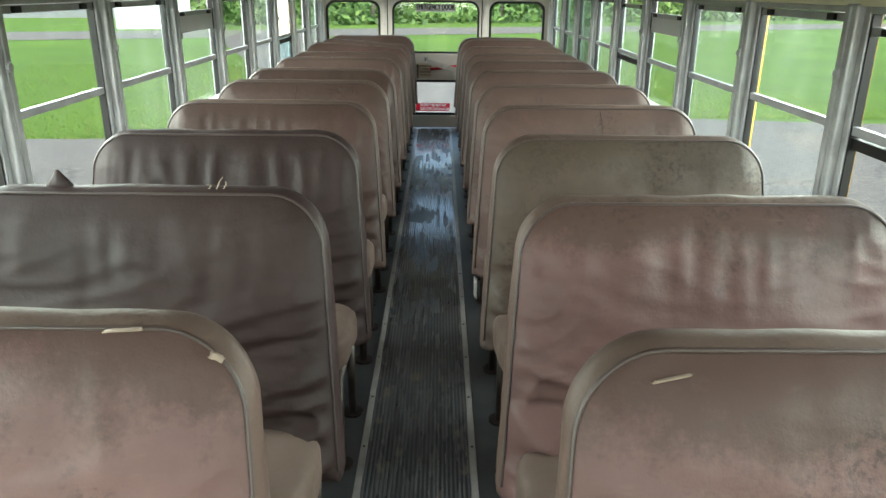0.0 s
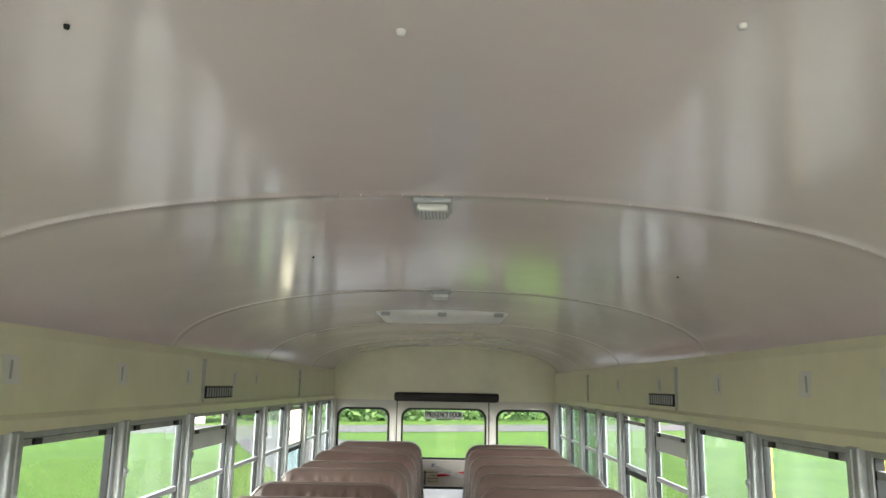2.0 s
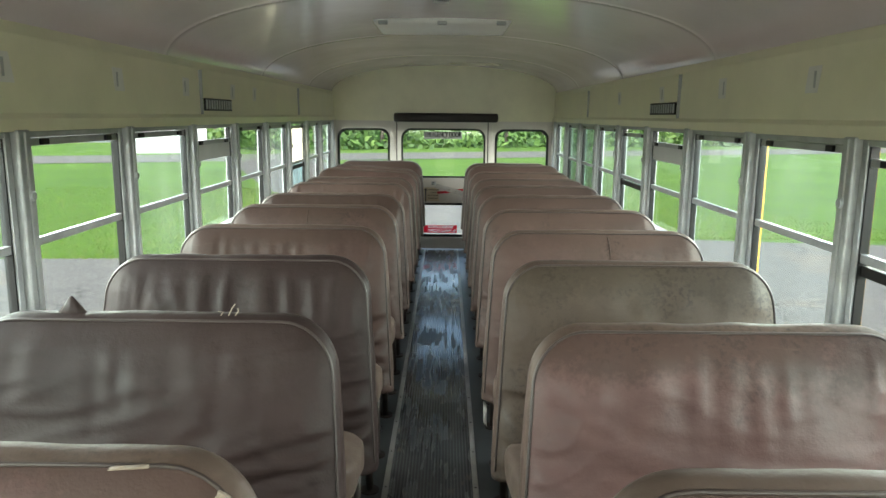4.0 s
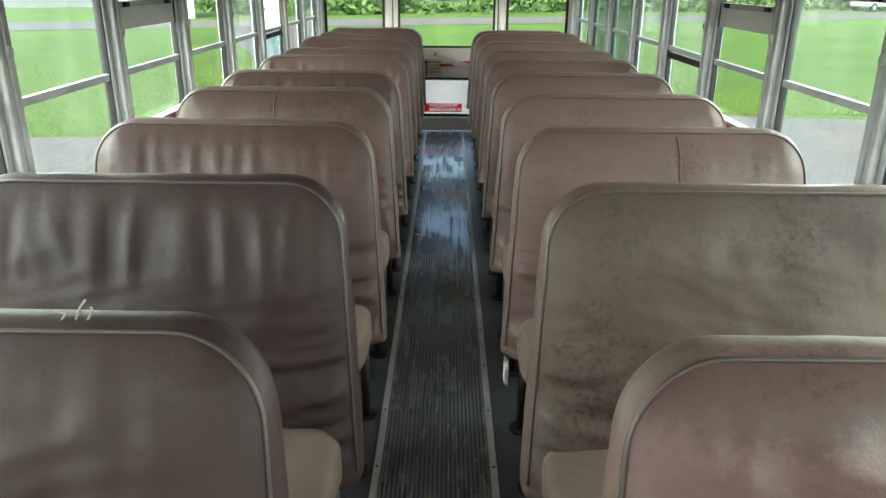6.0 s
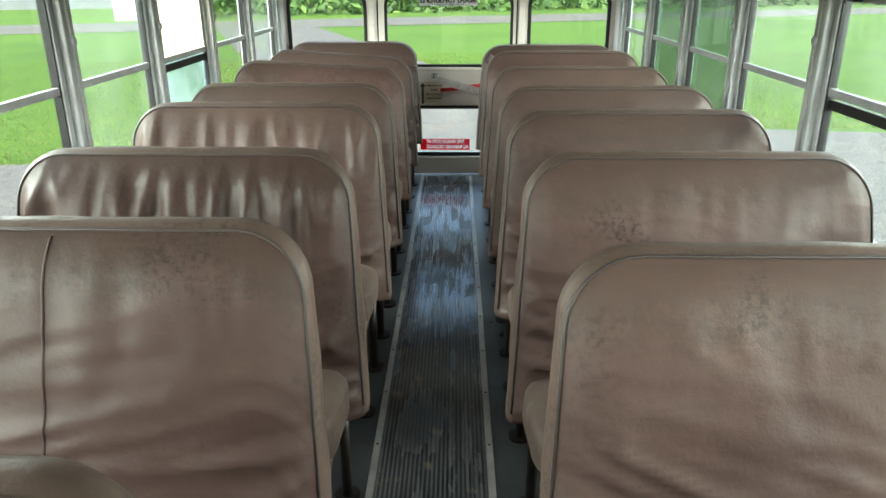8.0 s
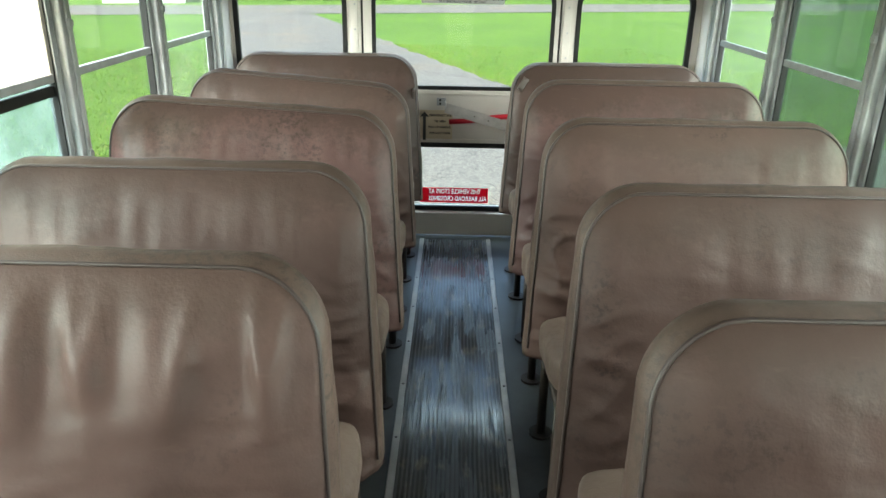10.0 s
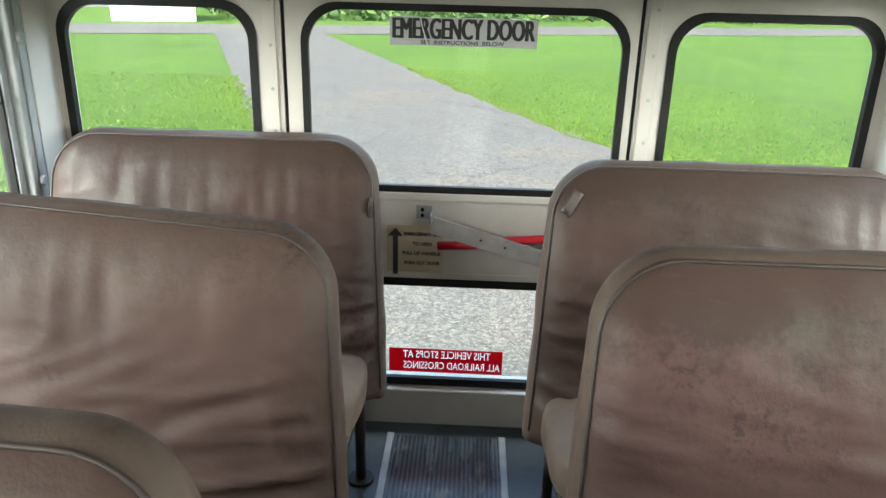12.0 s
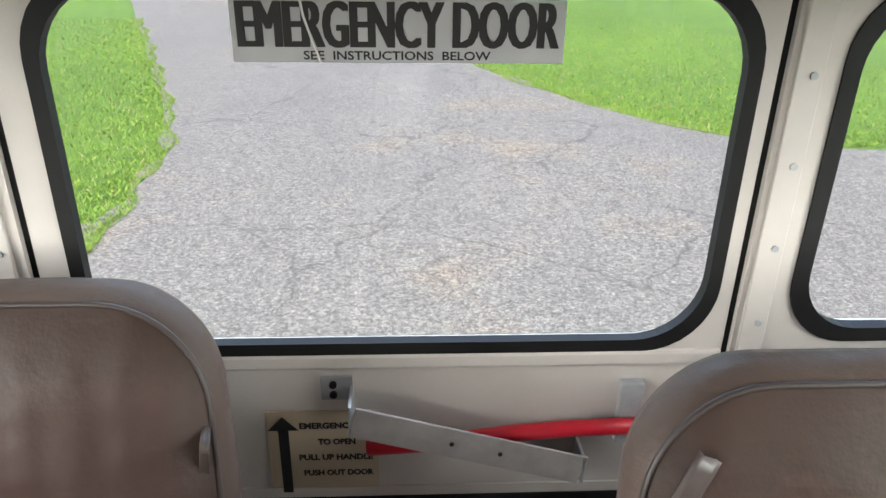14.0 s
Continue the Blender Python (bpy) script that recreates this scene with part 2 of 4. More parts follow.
ms_ = nt_.nodes.new("ShaderNodeMixShader")
ms_.inputs[0].default_value = 0.65
nt_.links.new(b_.outputs[0], ms_.inputs[1])
nt_.links.new(tl_.outputs[0], ms_.inputs[2])
nt_.links.new(ms_.outputs[0], nt_.nodes["Material Output"].inputs[0])
WHITEFILM, nt_, b_ = material("white translucent lettering", (0.8, 0.78, 0.76), 0.4)
tl_ = nt_.nodes.new("ShaderNodeBsdfTranslucent")
tl_.inputs[0].default_value = (0.95, 0.93, 0.9, 1)
ms_ = nt_.nodes.new("ShaderNodeMixShader")
ms_.inputs[0].default_value = 0.8
nt_.links.new(b_.outputs[0], ms_.inputs[1])
nt_.links.new(tl_.outputs[0], ms_.inputs[2])
nt_.links.new(ms_.outputs[0], nt_.nodes["Material Output"].inputs[0])
PAPER = worn("yellowed decal", (0.50, 0.42, 0.30), 0.5, vary=0.12)
LABELP = worn("torn paper label", (0.62, 0.62, 0.58), 0.5, vary=0.15)
TAPE = worn("clear grey tape", (0.062, 0.046, 0.041), 0.42, vary=0.3, scale=30)
VINYL = vinyl("brown seat vinyl", (0.087, 0.056, 0.048), (0.158, 0.118, 0.100), (0.024, 0.019, 0.016), 0.56)
VINYLR = vinyl("reddish brown seat vinyl", (0.092, 0.055, 0.051), (0.168, 0.120, 0.107), (0.026, 0.020, 0.017), 0.54, 0.38, 0.85)
VINYLK = vinyl("deep brown seat vinyl", (0.068, 0.043, 0.037), (0.128, 0.096, 0.082), (0.020, 0.016, 0.014), 0.56, 0.40, 0.65)
BORDER = vinyl("dusty seat border vinyl", (0.086, 0.060, 0.049), (0.21, 0.17, 0.135), (0.035, 0.028, 0.023), 0.48, 0.48, 0.3)
VINYLM = vinyl("mildewed brown seat vinyl", (0.078, 0.059, 0.046), (0.135, 0.112, 0.088), (0.020, 0.016, 0.013), 0.485, 0.48, 0.6)
VINYLD = vinyl("dark brown seat vinyl", (0.029, 0.019, 0.018), (0.056, 0.042, 0.037), (0.016, 0.013, 0.011), 0.55, 0.48, 0.3)
PIPING = material("dark brown seat piping", (0.035, 0.025, 0.022), 0.45)[0]
CUSH = vinyl("dusty tan cushion vinyl", (0.120, 0.090, 0.074), (0.185, 0.15, 0.127), (0.06, 0.046, 0.035), 0.55)
FOAM = worn("exposed seat foam", (0.22, 0.18, 0.14), 0.9, vary=0.2, scale=40, bumpy=0.4)
GLASS = glass("clear glass", (0.93, 0.97, 0.95))
# the faint haze mixed into this glass imitates white glare on the panes
GLASSD = glass("hazed glass", (0.90, 0.96, 0.94), 0.012)
GLASST = glass("tinted glass", (0.42, 0.55, 0.46), 0.01)
GLASSF = glass("fogged glass", (0.5, 0.65, 0.66), 0.09, (0.5, 0.62, 0.64))
GLASSY = glass("yellowed glass", (0.9, 0.85, 0.7), 0.16, (0.95, 0.9, 0.75))


# ---- building helpers ----
def box(bm, x0, x1, y0, y1, z0, z1, bevel=0.0):
    r = bmesh.ops.create_cube(bm, size=1.0)
    vs = r["verts"]
    for v in vs:
        v.co = ((x0 + x1) / 2 + v.co.x * (x1 - x0), (y0 + y1) / 2 + v.co.y * (y1 - y0), (z0 + z1) / 2 + v.co.z * (z1 - z0))
    if bevel:
        es = {e for v in vs for e in v.link_edges}
        bmesh.ops.bevel(bm, geom=list(es), offset=bevel, segments=2, affect='EDGES', profile=0.5)
    return bm


def cyl(bm, a, b, r, seg=12, r2=None):
    a, b = Vector(a), Vector(b)
    q = (b - a).to_track_quat("Z", "Y").to_matrix().to_4x4()
    bmesh.ops.create_cone(bm, cap_ends=True, segments=seg, radius1=r, radius2=r if r2 is None else r2, depth=(b - a).length,
                          matrix=Matrix.Translation((a + b) / 2) @ q)
    return bm


def tube(bm, pts, r, seg=8, closed=False):
    """A round bar along points."""
    pts = [Vector(p) for p in pts]
    n = len(pts)
    rings = []
    up = None
    for i, p in enumerate(pts):
        t = (pts[(i + 1) % n] - pts[i - 1]) if closed else (pts[min(i + 1, n - 1)] - pts[max(i - 1, 0)])
        t.normalize()
        if up is None:
            up = t.orthogonal().normalized()
        up = (up - t * up.dot(t)).normalized()
        side = t.cross(up)
        rings.append([bm.verts.new(p + (up * math.cos(k * 2 * math.pi / seg) + side * math.sin(k * 2 * math.pi / seg)) * r) for k in range(seg)])
    for i in range(n if closed else n - 1):
        a, b = rings[i], rings[(i + 1) % n]
        for k in range(seg):
            bm.faces.new((a[k], a[(k + 1) % seg], b[(k + 1) % seg], b[k]))
    if not closed:
        bm.faces.new(rings[0][::-1])
        bm.faces.new(rings[-1])
    return bm


def mesh_of(bm, name, mat, smooth=False):
    bmesh.ops.recalc_face_normals(bm, faces=bm.faces)
    me = bpy.data.meshes.new(name)
    bm.to_mesh(me)
    bm.free()
    for p in me.polygons:
        p.use_smooth = smooth
    me.materials.append(mat)
    return me


def part(name, bm, mat, parent=None, label="", smooth=False):
    ob = new(name, mesh_of(bm, name, mat, smooth) if isinstance(bm, bmesh.types.BMesh) else bm)
    if parent:
        ob.parent = parent
    return tagged(ob, label) if label else ob


def thing(name, label, category, group="", kind="", at=(0, 0, 0)):
    ob = new(name)
    ob.empty_display_size = 0.1
    ob.location = at
    return tagged(ob, label, category, group, kind)


def setting(name, bm, mat, label, smooth=False):
    ob = part(name, bm, mat, None, "", smooth)
    return tagged(ob, label, name.split("_")[0], "", "structure")


def rounded(x0, x1, z0, z1, r, n=8):
    """Points of a rounded rectangle in x and z, anticlockwise."""
    out = []
    for cx, cz, a0 in ((x1 - r, z1 - r, 0), (x0 + r, z1 - r, 90), (x0 + r, z0 + r, 180), (x1 - r, z0 + r, 270)):
        for k in range(n + 1):
            a = radians(a0 + 90 * k / n)
            out.append((cx + r * math.cos(a), cz + r * math.sin(a)))
    return out


def ring_plate(bm, outer, inner, y0, y1):
    """A plate between two loops with the same number of points, from y0 to y1."""
    n = len(outer)
    v = [[bm.verts.new((x, y, z)) for x, z in loop] for y in (y0, y1) for loop in (outer, inner)]
    for i in range(n):
        j = (i + 1) % n
        bm.faces.new((v[0][i], v[0][j], v[1][j], v[1][i]))
        bm.faces.new((v[2][i], v[3][i], v[3][j], v[2][j]))
        bm.faces.new((v[1][i], v[1][j], v[3][j], v[3][i]))
        bm.faces.new((v[0][i], v[2][i], v[2][j], v[0][j]))
    return bm


def rect_loop(x0, x1, z0, z1, inner):
    """The points of a rectangle that lie opposite those of a rounded loop inside it."""
    n = len(inner) // 4
    out = []
    for c, (cx, cz) in enumerate(((x1, z1), (x0, z1), (x0, z0), (x1, z0))):
        for k in range(n):
            f = k / (n - 1)
            ix, iz = inner[c * n + k]
            if c in (0, 2):
                out.append((cx, iz) if f < 0.5 else ((cx, cz) if f == 0.5 else (ix, cz)))
            else:
                out.append((ix, cz) if f < 0.5 else ((cx, cz) if f == 0.5 else (cx, iz)))
    return out


def lettering(name, text, width, height, mat, m, parent=None, bold=0.0, split=False):
    """Words as a thin mesh, fitted to a width and height, in the plane of m (x right, y up)."""
    cu = bpy.data.curves.new(name, 'FONT')
    cu.body, cu.size, cu.extrude, cu.offset, cu.align_x, cu.resolution_u = text, 1.0, 0.0, bold, 'CENTER', 3
    tmp = bpy.data.objects.new(name, cu)
    scene.collection.objects.link(tmp)
    me = bpy.data.meshes.new_from_object(tmp.evaluated_get(bpy.context.evaluated_depsgraph_get()))
    bpy.data.objects.remove(tmp)
    bpy.data.curves.remove(cu)
    xs = [v.co.x for v in me.vertices]
    ys = [v.co.y for v in me.vertices]
    sx, sy = width / (max(xs) - min(xs)), height / (max(ys) - min(ys))
    cx, cy = (max(xs) + min(xs)) / 2, (max(ys) + min(ys)) / 2
    for v in me.vertices:
        v.co = m @ Vector(((v.co.x - cx) * sx, (v.co.y - cy) * sy, 0))
    me.materials.clear()
    me.materials.append(mat)
    if split:                                              # each letter a piece of its own
        bm = bmesh.new()
        bm.from_mesh(me)
        left = set(bm.faces)
        while left:
            todo, isle = [left.pop()], []
            while todo:
                f = todo.pop()
                isle.append(f)
                for g in {g for v in f.verts for g in v.link_faces} & left:
                    left.discard(g)
                    todo.append(g)
            b2 = bmesh.new()
            vm = {v: b2.verts.new(v.co) for v in {v for f in isle for v in f.verts}}
            for f in isle:
                b2.faces.new([vm[v] for v in f.verts])
            part("letter", b2, mat, parent)
        bm.free()
        return parent
    ob = new(name, me)
    if parent:
        ob.parent = parent
    return ob


def facing(x, y, z):
    """The frame of a thing on the rear wall that faces the front of the bus."""
    return Matrix.Translation((x, y, z)) @ Matrix.Rotation(radians(90), 4, 'X')


# ---- shell ----
def roof_z(x):
    u = min(1.0, abs(x) / 1.155)
    return Z_CORN + (Z_TOP - Z_CORN) * (1 - u ** 2.2) ** (1 / 2.2)


bm = box(bmesh.new(), -1.17, 1.17, YF, YR + 0.05, -0.06, 0.0)
setting("floor", bm, FLOORM, "dark worn rubber bus floor under the seats")

mat_ob = tagged(thing("aisle_mat", "black ribbed rubber mat along the bus aisle", "mat"), kind="structure")
part("mat_base", box(bmesh.new(), -0.180, 0.142, YF + 0.01, YR - 0.075, 0.0, 0.004), MAT, mat_ob)
rib = None
RIBS = 25
for k in range(RIBS):
    x = -0.173 + k * 0.308 / (RIBS - 1)
    if rib is None:
        rib = mesh_of(box(bmesh.new(), -0.0032, 0.0032, YF + 0.012, YR - 0.08, 0.004, 0.0095, 0.0012), "rib", RIBM)
    r = part("rib", rib, None, mat_ob)
    r.location.x = x
for s, x in (("left", -0.190), ("right", 0.152)):
    tr = tagged(thing("aisle_trim", "scuffed aluminium strip edging the aisle mat", "trim", "aisle strips"), kind="structure")
    part("strip", box(bmesh.new(), x - 0.011, x + 0.011, YF + 0.01, YR - 0.07, 0.0, 0.010, 0.003), TRIMM, tr)
    bm = bmesh.new()
    for k in range(30):
        cyl(bm, (x, YF + 0.2 + k * 0.3, 0.009), (x, YF + 0.2 + k * 0.3, 0.012), 0.004, 8)
    part("screws", bm, DARK, tr)

# ceiling: one arched sheet with lap seams and rivets
bm = bmesh.new()
SEAMS = (-0.0 + 1.0, 2.62, 4.24, 5.86, 7.48)
NX = 56
xs = [1.155 * math.sin(math.pi / 2 * (2 * i / NX - 1)) for i in range(NX + 1)]
ys = [YF] + [q for sy in SEAMS for q in (sy - 0.05, sy - 0.018, sy - 0.015, sy, sy + 0.003, sy + 0.05)] + [YR + 0.02]
drop = [0.0] + [q for sy in SEAMS for q in (0.0, 0.0, 0.0009, 0.0009, 0.0, 0.0)] + [0.0]
grid = [[bm.verts.new((x * (1 - d * 0.5), y, roof_z(x) - d)) for x in xs] for y, d in zip(ys, drop)]
for j in range(len(ys) - 1):
    for i in range(NX):
        bm.faces.new((grid[j][i], grid[j][i + 1], grid[j + 1][i + 1], grid[j + 1][i]))
top = [[bm.verts.new((x * 1.03, y, roof_z(x) + 0.045)) for x in xs] for y in (YF, YR + 0.05)]
for i in range(NX):
    bm.faces.new((top[0][i], top[1][i], top[1][i + 1], top[0][i + 1]))
for sy in SEAMS:
    for k in range(46):
        x = -1.02 + 2.04 * k / 45
        z = roof_z(x) - 0.0012
        bmesh.ops.create_icosphere(bm, subdivisions=1, radius=0.0042, matrix=Matrix.Translation((x, sy - 0.009, z)) @ Matrix.Diagonal((1, 1, 0.5, 1)))
ceiling = setting("ceiling", bm, CEIL, "glossy cream arched sheet-metal bus ceiling with riveted seams", True)


def side_wall(s, name):
    x0, x1 = (XW, XW + 0.05) if s > 0 else (-XW - 0.05, -XW)
    bm = box(bmesh.new(), x0, x1, YF, YR, 0.0, Z_SILL)
    for k in range(4):                                      # pressed ribs of the lower panel
        z = 0.14 + 0.13 * k
        box(bm, *sorted((s * (XW - 0.008), s * (XW + 0.001))), YF, YR, z, z + 0.02)
    wall = setting(name, bm, CREAM, "cream painted lower bus side panel under the windows")
    bm = bmesh.new()
    a, b = (XW - 0.012, XW + 0.05)
    prof = ((a, Z_HEAD), (a - 0.006, Z_HEAD + 0.035), (a + 0.008, Z_HEAD + 0.05), (a + 0.012, Z_CORN + 0.0), (a + 0.03, Z_CORN + 0.06), (b, Z_CORN + 0.06), (b, Z_HEAD))
    ends = [[bm.verts.new((s * x, y, z)) for x, z in prof] for y in (YF, YR)]
    n = len(prof)
    for i in range(n):
        bm.faces.new((ends[0][i], ends[0][(i + 1) % n], ends[1][(i + 1) % n], ends[1][i]))
    bm.faces.new(ends[0])
    bm.faces.new(ends[1][::-1])
    part("upper_panel", bm, CREAM, wall)
    for y in (2.3, 4.60 if s < 0 else 4.63, 6.9):
        part("panel_joint", box(bmesh.new(), min(s * (a - 0.004), s * (a + 0.012)), max(s * (a - 0.004), s * (a + 0.012)), y, y + 0.006, Z_HEAD + 0.05, Z_CORN - 0.005), POSTM, wall)
    part("skin", box(bmesh.new(), min(s * (XW + 0.051), s * (XW + 0.065)), max(s * (XW + 0.051), s * (XW + 0.065)), YF, YR + 0.06, -0.45, Z_SILL - 0.02), YELLOW, wall, "yellow outer body panel")
    part("roof_skin", box(bmesh.new(), min(s * (XW + 0.051), s * (XW + 0.065)), max(s * (XW + 0.051), s * (XW + 0.065)), YF, YR + 0.06, Z_HEAD - 0.015, Z_CORN), YELLOW, wall, "yellow outer body panel")
    k0 = -6
    for k in range(k0, 8):
        y = POST0 + PITCH * k
        bm = bmesh.new()
        xa, xb = sorted((s * (XW - 0.022), s * (XW + 0.045)))
        box(bm, xa, xb, y - 0.031, y + 0.031, Z_SILL, Z_HEAD + 0.005, 0.006)
        xa, xb = sorted((s * (XW - 0.028), s * (XW - 0.02)))
        box(bm, xa, xb, y - 0.008, y + 0.008, Z_SILL, Z_HEAD, 0.003)
        post = part("post", bm, POSTM, wall)
        if s > 0 and k in (-1, 0):
            xa, xb = sorted((s * (XW + 0.046), s * (XW + 0.052)))
            part("outer_post", box(bmesh.new(), xa, xb, y - 0.026, y + 0.026, Z_SILL - 0.02, Z_HEAD), YELLOW, post, "yellow outer post cover")
        for z in (0.80, 1.17):
            part("screw", cyl(bmesh.new(), (s * (XW - 0.034), y, z), (s * (XW - 0.027), y, z), 0.012, 12, 0.016), ALU, post)
    xa, xb = sorted((s * (XW - 0.024), s * (XW + 0.05)))
    part("corner_post", box(bmesh.new(), xa, xb, POST0 + 7 * PITCH + 0.031, YR + 0.002, Z_SILL, Z_HEAD + 0.004, 0.004), DOORP, wall)
    return wall


wall_left = side_wall(-1, "wall_left")
wall_right = side_wall(1, "wall_right")


def bus_window(s, k):
    """A split sash window: lower pane fixed, upper sash may be dropped a little."""
    ya, yb = POST0 + PITCH * (k - 1) + 0.031, POST0 + PITCH * k - 0.031
    w = tagged(new("window_%d" % (k + 7 + (14 if s > 0 else 0))), "split sash bus window in an aluminium frame", "window", "side windows", "structure")
    xo = XW + 0.012

    def bx(name, xa, xb, y0, y1, z0, z1, mat, bev=0.003, label="", par=None):
        xa, xb = sorted((s * xa, s * xb))
        return part(name, box(bmesh.new(), xa, xb, y0, y1, z0, z1, bev), mat, par or w, label)
    fr = 0.026
    bx("jamb", xo - 0.012, xo + 0.022, ya, ya + fr, Z_SILL, Z_HEAD, ALU)
    bx("jamb", xo - 0.012, xo + 0.022, yb - fr, yb, Z_SILL, Z_HEAD, ALU)
    bx("seal", xo - 0.006, xo + 0.018, ya + fr, ya + fr + 0.006, Z_SILL, Z_HEAD, DARK, 0.0, "dark window seal")
    bx("seal", xo - 0.006, xo + 0.018, yb - fr - 0.006, yb - fr, Z_SILL, Z_HEAD, DARK, 0.0, "dark window seal")
    bx("sill", xo - 0.03, xo + 0.03, ya, yb, Z_SILL - 0.012, Z_SILL + 0.02, ALU)
    bx("head", xo - 0.012, xo + 0.024, ya + fr, yb - fr, Z_HEAD - 0.018, Z_HEAD, POSTM)
    low = {(-1, 2): 0.055, (1, 2): 0.055, (1, 3): 0.02, (1, -1): 0.03, (-1, 5): 0.012}.get((s, k), 0.0)
    # the upper sash, and the rail where the two panes meet
    zt, zm = Z_HEAD - 0.02 - low, 1.028
    rail = bx("mid_rail", xo - 0.004, xo + 0.014, ya + fr, yb - fr, zm - 0.012, zm + 0.012, ALU)
    if (s, k) in ((1, 3), (1, -1), (-1, 5)):
        bx("lower_rail", xo + 0.002, xo + 0.02, ya + fr, yb - fr, zm - 0.05, zm - 0.02, DARK, 0.003, "dark lower sash rail")
    top = bx("sash_top", xo - 0.004, xo + 0.014, ya + fr, yb - fr, zt - 0.022, zt, POSTM if not low else ALU)
    for yy in (ya + 0.09, yb - 0.13):
        bx("latch", xo - 0.014, xo - 0.003, yy, yy + 0.04, zt - 0.02, zt - 0.002, DARK, 0.002, "black sash latch", top)
    g1 = g2 = GLASSD if (k + (s > 0)) % 3 else GLASS
    if (s, k) in ((1, 6), (1, 5)):
        g1, g2 = GLASST, GLASST
    if (s, k) == (-1, 5):
        g1, g2 = GLASSY, GLASSF
    p1 = bx("upper_pane", xo + 0.003, xo + 0.007, ya + fr, yb - fr, zm + 0.012, zt - 0.02, g1, 0)
    p2 = bx("lower_pane", xo + 0.009, xo + 0.013, ya + fr, yb - fr, Z_SILL + 0.02, zm - 0.012, g2, 0)
    if (s, k) in ((-1, 2), (1, 2)):
        bx("tint_band", xo - 0.0015, xo + 0.001, ya + fr + 0.006, yb - fr - 0.006, zt - 0.095, zt - 0.022, SILVER, 0, "grey shade band along the top of the pane")
    if k == 2:
        bx("release_bar", xo - 0.05, xo - 0.022, ya + 0.02, yb - 0.02, 0.802, 0.826, RED, 0.006, "red emergency release bar")
        bx("bar_cover", xo - 0.045, xo + 0.0, ya + 0.01, yb - 0.01, 0.826, 0.836, ALU, 0.003)
    for p in (p1, p2):
        p.visible_shadow = False
    return w


for k in range(-5, 8):
    for s in (-1, 1):
        bus_window(s, k)

# rear wall: two side panels with windows, the door between them, a header above
RT = 0.05
cw = rounded(-0.420, 0.411, 0.781, 1.248, 0.095)
lw = rounded(-1.076, -0.582, 0.800, 1.243, 0.085)
rw = rounded(0.553, 1.060, 0.800, 1.243, 0.085)
low_w = rounded(-0.395, 0.390, 0.158, 0.477, 0.05)


def grow(loop, d):
    cx = sum(p[0] for p in loop) / len(loop)
    cz = sum(p[1] for p in loop) / len(loop)
    w = max(p[0] for p in loop) - cx
    h = max(p[1] for p in loop) - cz
    return [(cx + (x - cx) * (w + d) / w, cz + (z - cz) * (h + d) / h) for x, z in loop]


cw, lw, rw = grow(cw, 0.006), grow(lw, 0.006), grow(rw, 0.006)
cut_c, cut_l, cut_r = grow(cw, 0.011), grow(lw, 0.012), grow(rw, 0.012)   # the holes behind the rubber
bm = bmesh.new()
ring_plate(bm, rect_loop(-XW - 0.03, -0.492, 0.70, 1.345, cut_l), cut_l, YR, YR + RT)
box(bm, -XW - 0.03, -0.492, YR, YR + RT, 0.0, 0.70)
wall_rear = setting("wall_rear", bm, DOORP, "cream rear bus wall beside the emergency door")
bm = bmesh.new()
ring_plate(bm, rect_loop(0.462, XW + 0.03, 0.70, 1.345, cut_r), cut_r, YR, YR + RT)
box(bm, 0.462, XW + 0.03, YR, YR + RT, 0.0, 0.70)
part("side_panel", bm, DOORP, wall_rear)
bm = bmesh.new()                                           # header under the arch
pts = [(x, roof_z(x) + 0.01) for x in [1.17 * math.sin(math.pi / 2 * (1 - 2 * i / 40)) for i in range(41)]]
loop = [(1.17, 1.345)] + pts + [(-1.17, 1.345)]
f0 = [bm.verts.new((x, YR, z)) for x, z in loop]
f1 = [bm.verts.new((x, YR + RT, z)) for x, z in loop]
bm.faces.new(f0)
bm.faces.new(f1[::-1])
for i in range(len(loop)):
    j = (i + 1) % len(loop)
    bm.faces.new((f0[i], f1[i], f1[j], f0[j]))
part("header", bm, CREAM, wall_rear)
for x in (-0.523, 0.487):                                  # screwed cover strips beside the door
    st = part("cover_strip", box(bmesh.new(), x - 0.018, x + 0.018, YR - 0.006, YR + 0.001, 0.05, 1.34, 0.002), DOORP, wall_rear)
    for k in range(11):
        part("screw", cyl(bmesh.new(), (x + 0.004, YR - 0.009, 0.12 + 0.115 * k), (x + 0.004, YR - 0.006, 0.12 + 0.115 * k), 0.005, 8), ALU, st)

door = tagged(new("door_1"), "off-white emergency door with two black-sealed windows", "door", "", "structure")
DY = YR + 0.006
bm = bmesh.new()
ring_plate(bm, rect_loop(-0.482, 0.452, 0.745, 1.343, cut_c), cut_c, DY, DY + 0.04)
part("upper_panel", bm, DOORP, door)
part("middle_panel", box(bmesh.new(), -0.482, 0.452, DY + 0.004, DY + 0.04, 0.515, 0.745, 0.0), DOORP, door)
part("ledge", box(bmesh.new(), -0.482, 0.452, DY - 0.006, DY + 0.01, 0.735, 0.762, 0.006), DOORP, door)
bm = bmesh.new()
ring_plate(bm, rect_loop(-0.482, 0.452, 0.135, 0.515, low_w), low_w, DY, DY + 0.04)
part("lower_panel", bm, DOORP, door)
part("kick_panel", box(bmesh.new(), -0.482, 0.452, DY - 0.03, DY + 0.04, 0.012, 0.135, 0.006), DOORP, door)
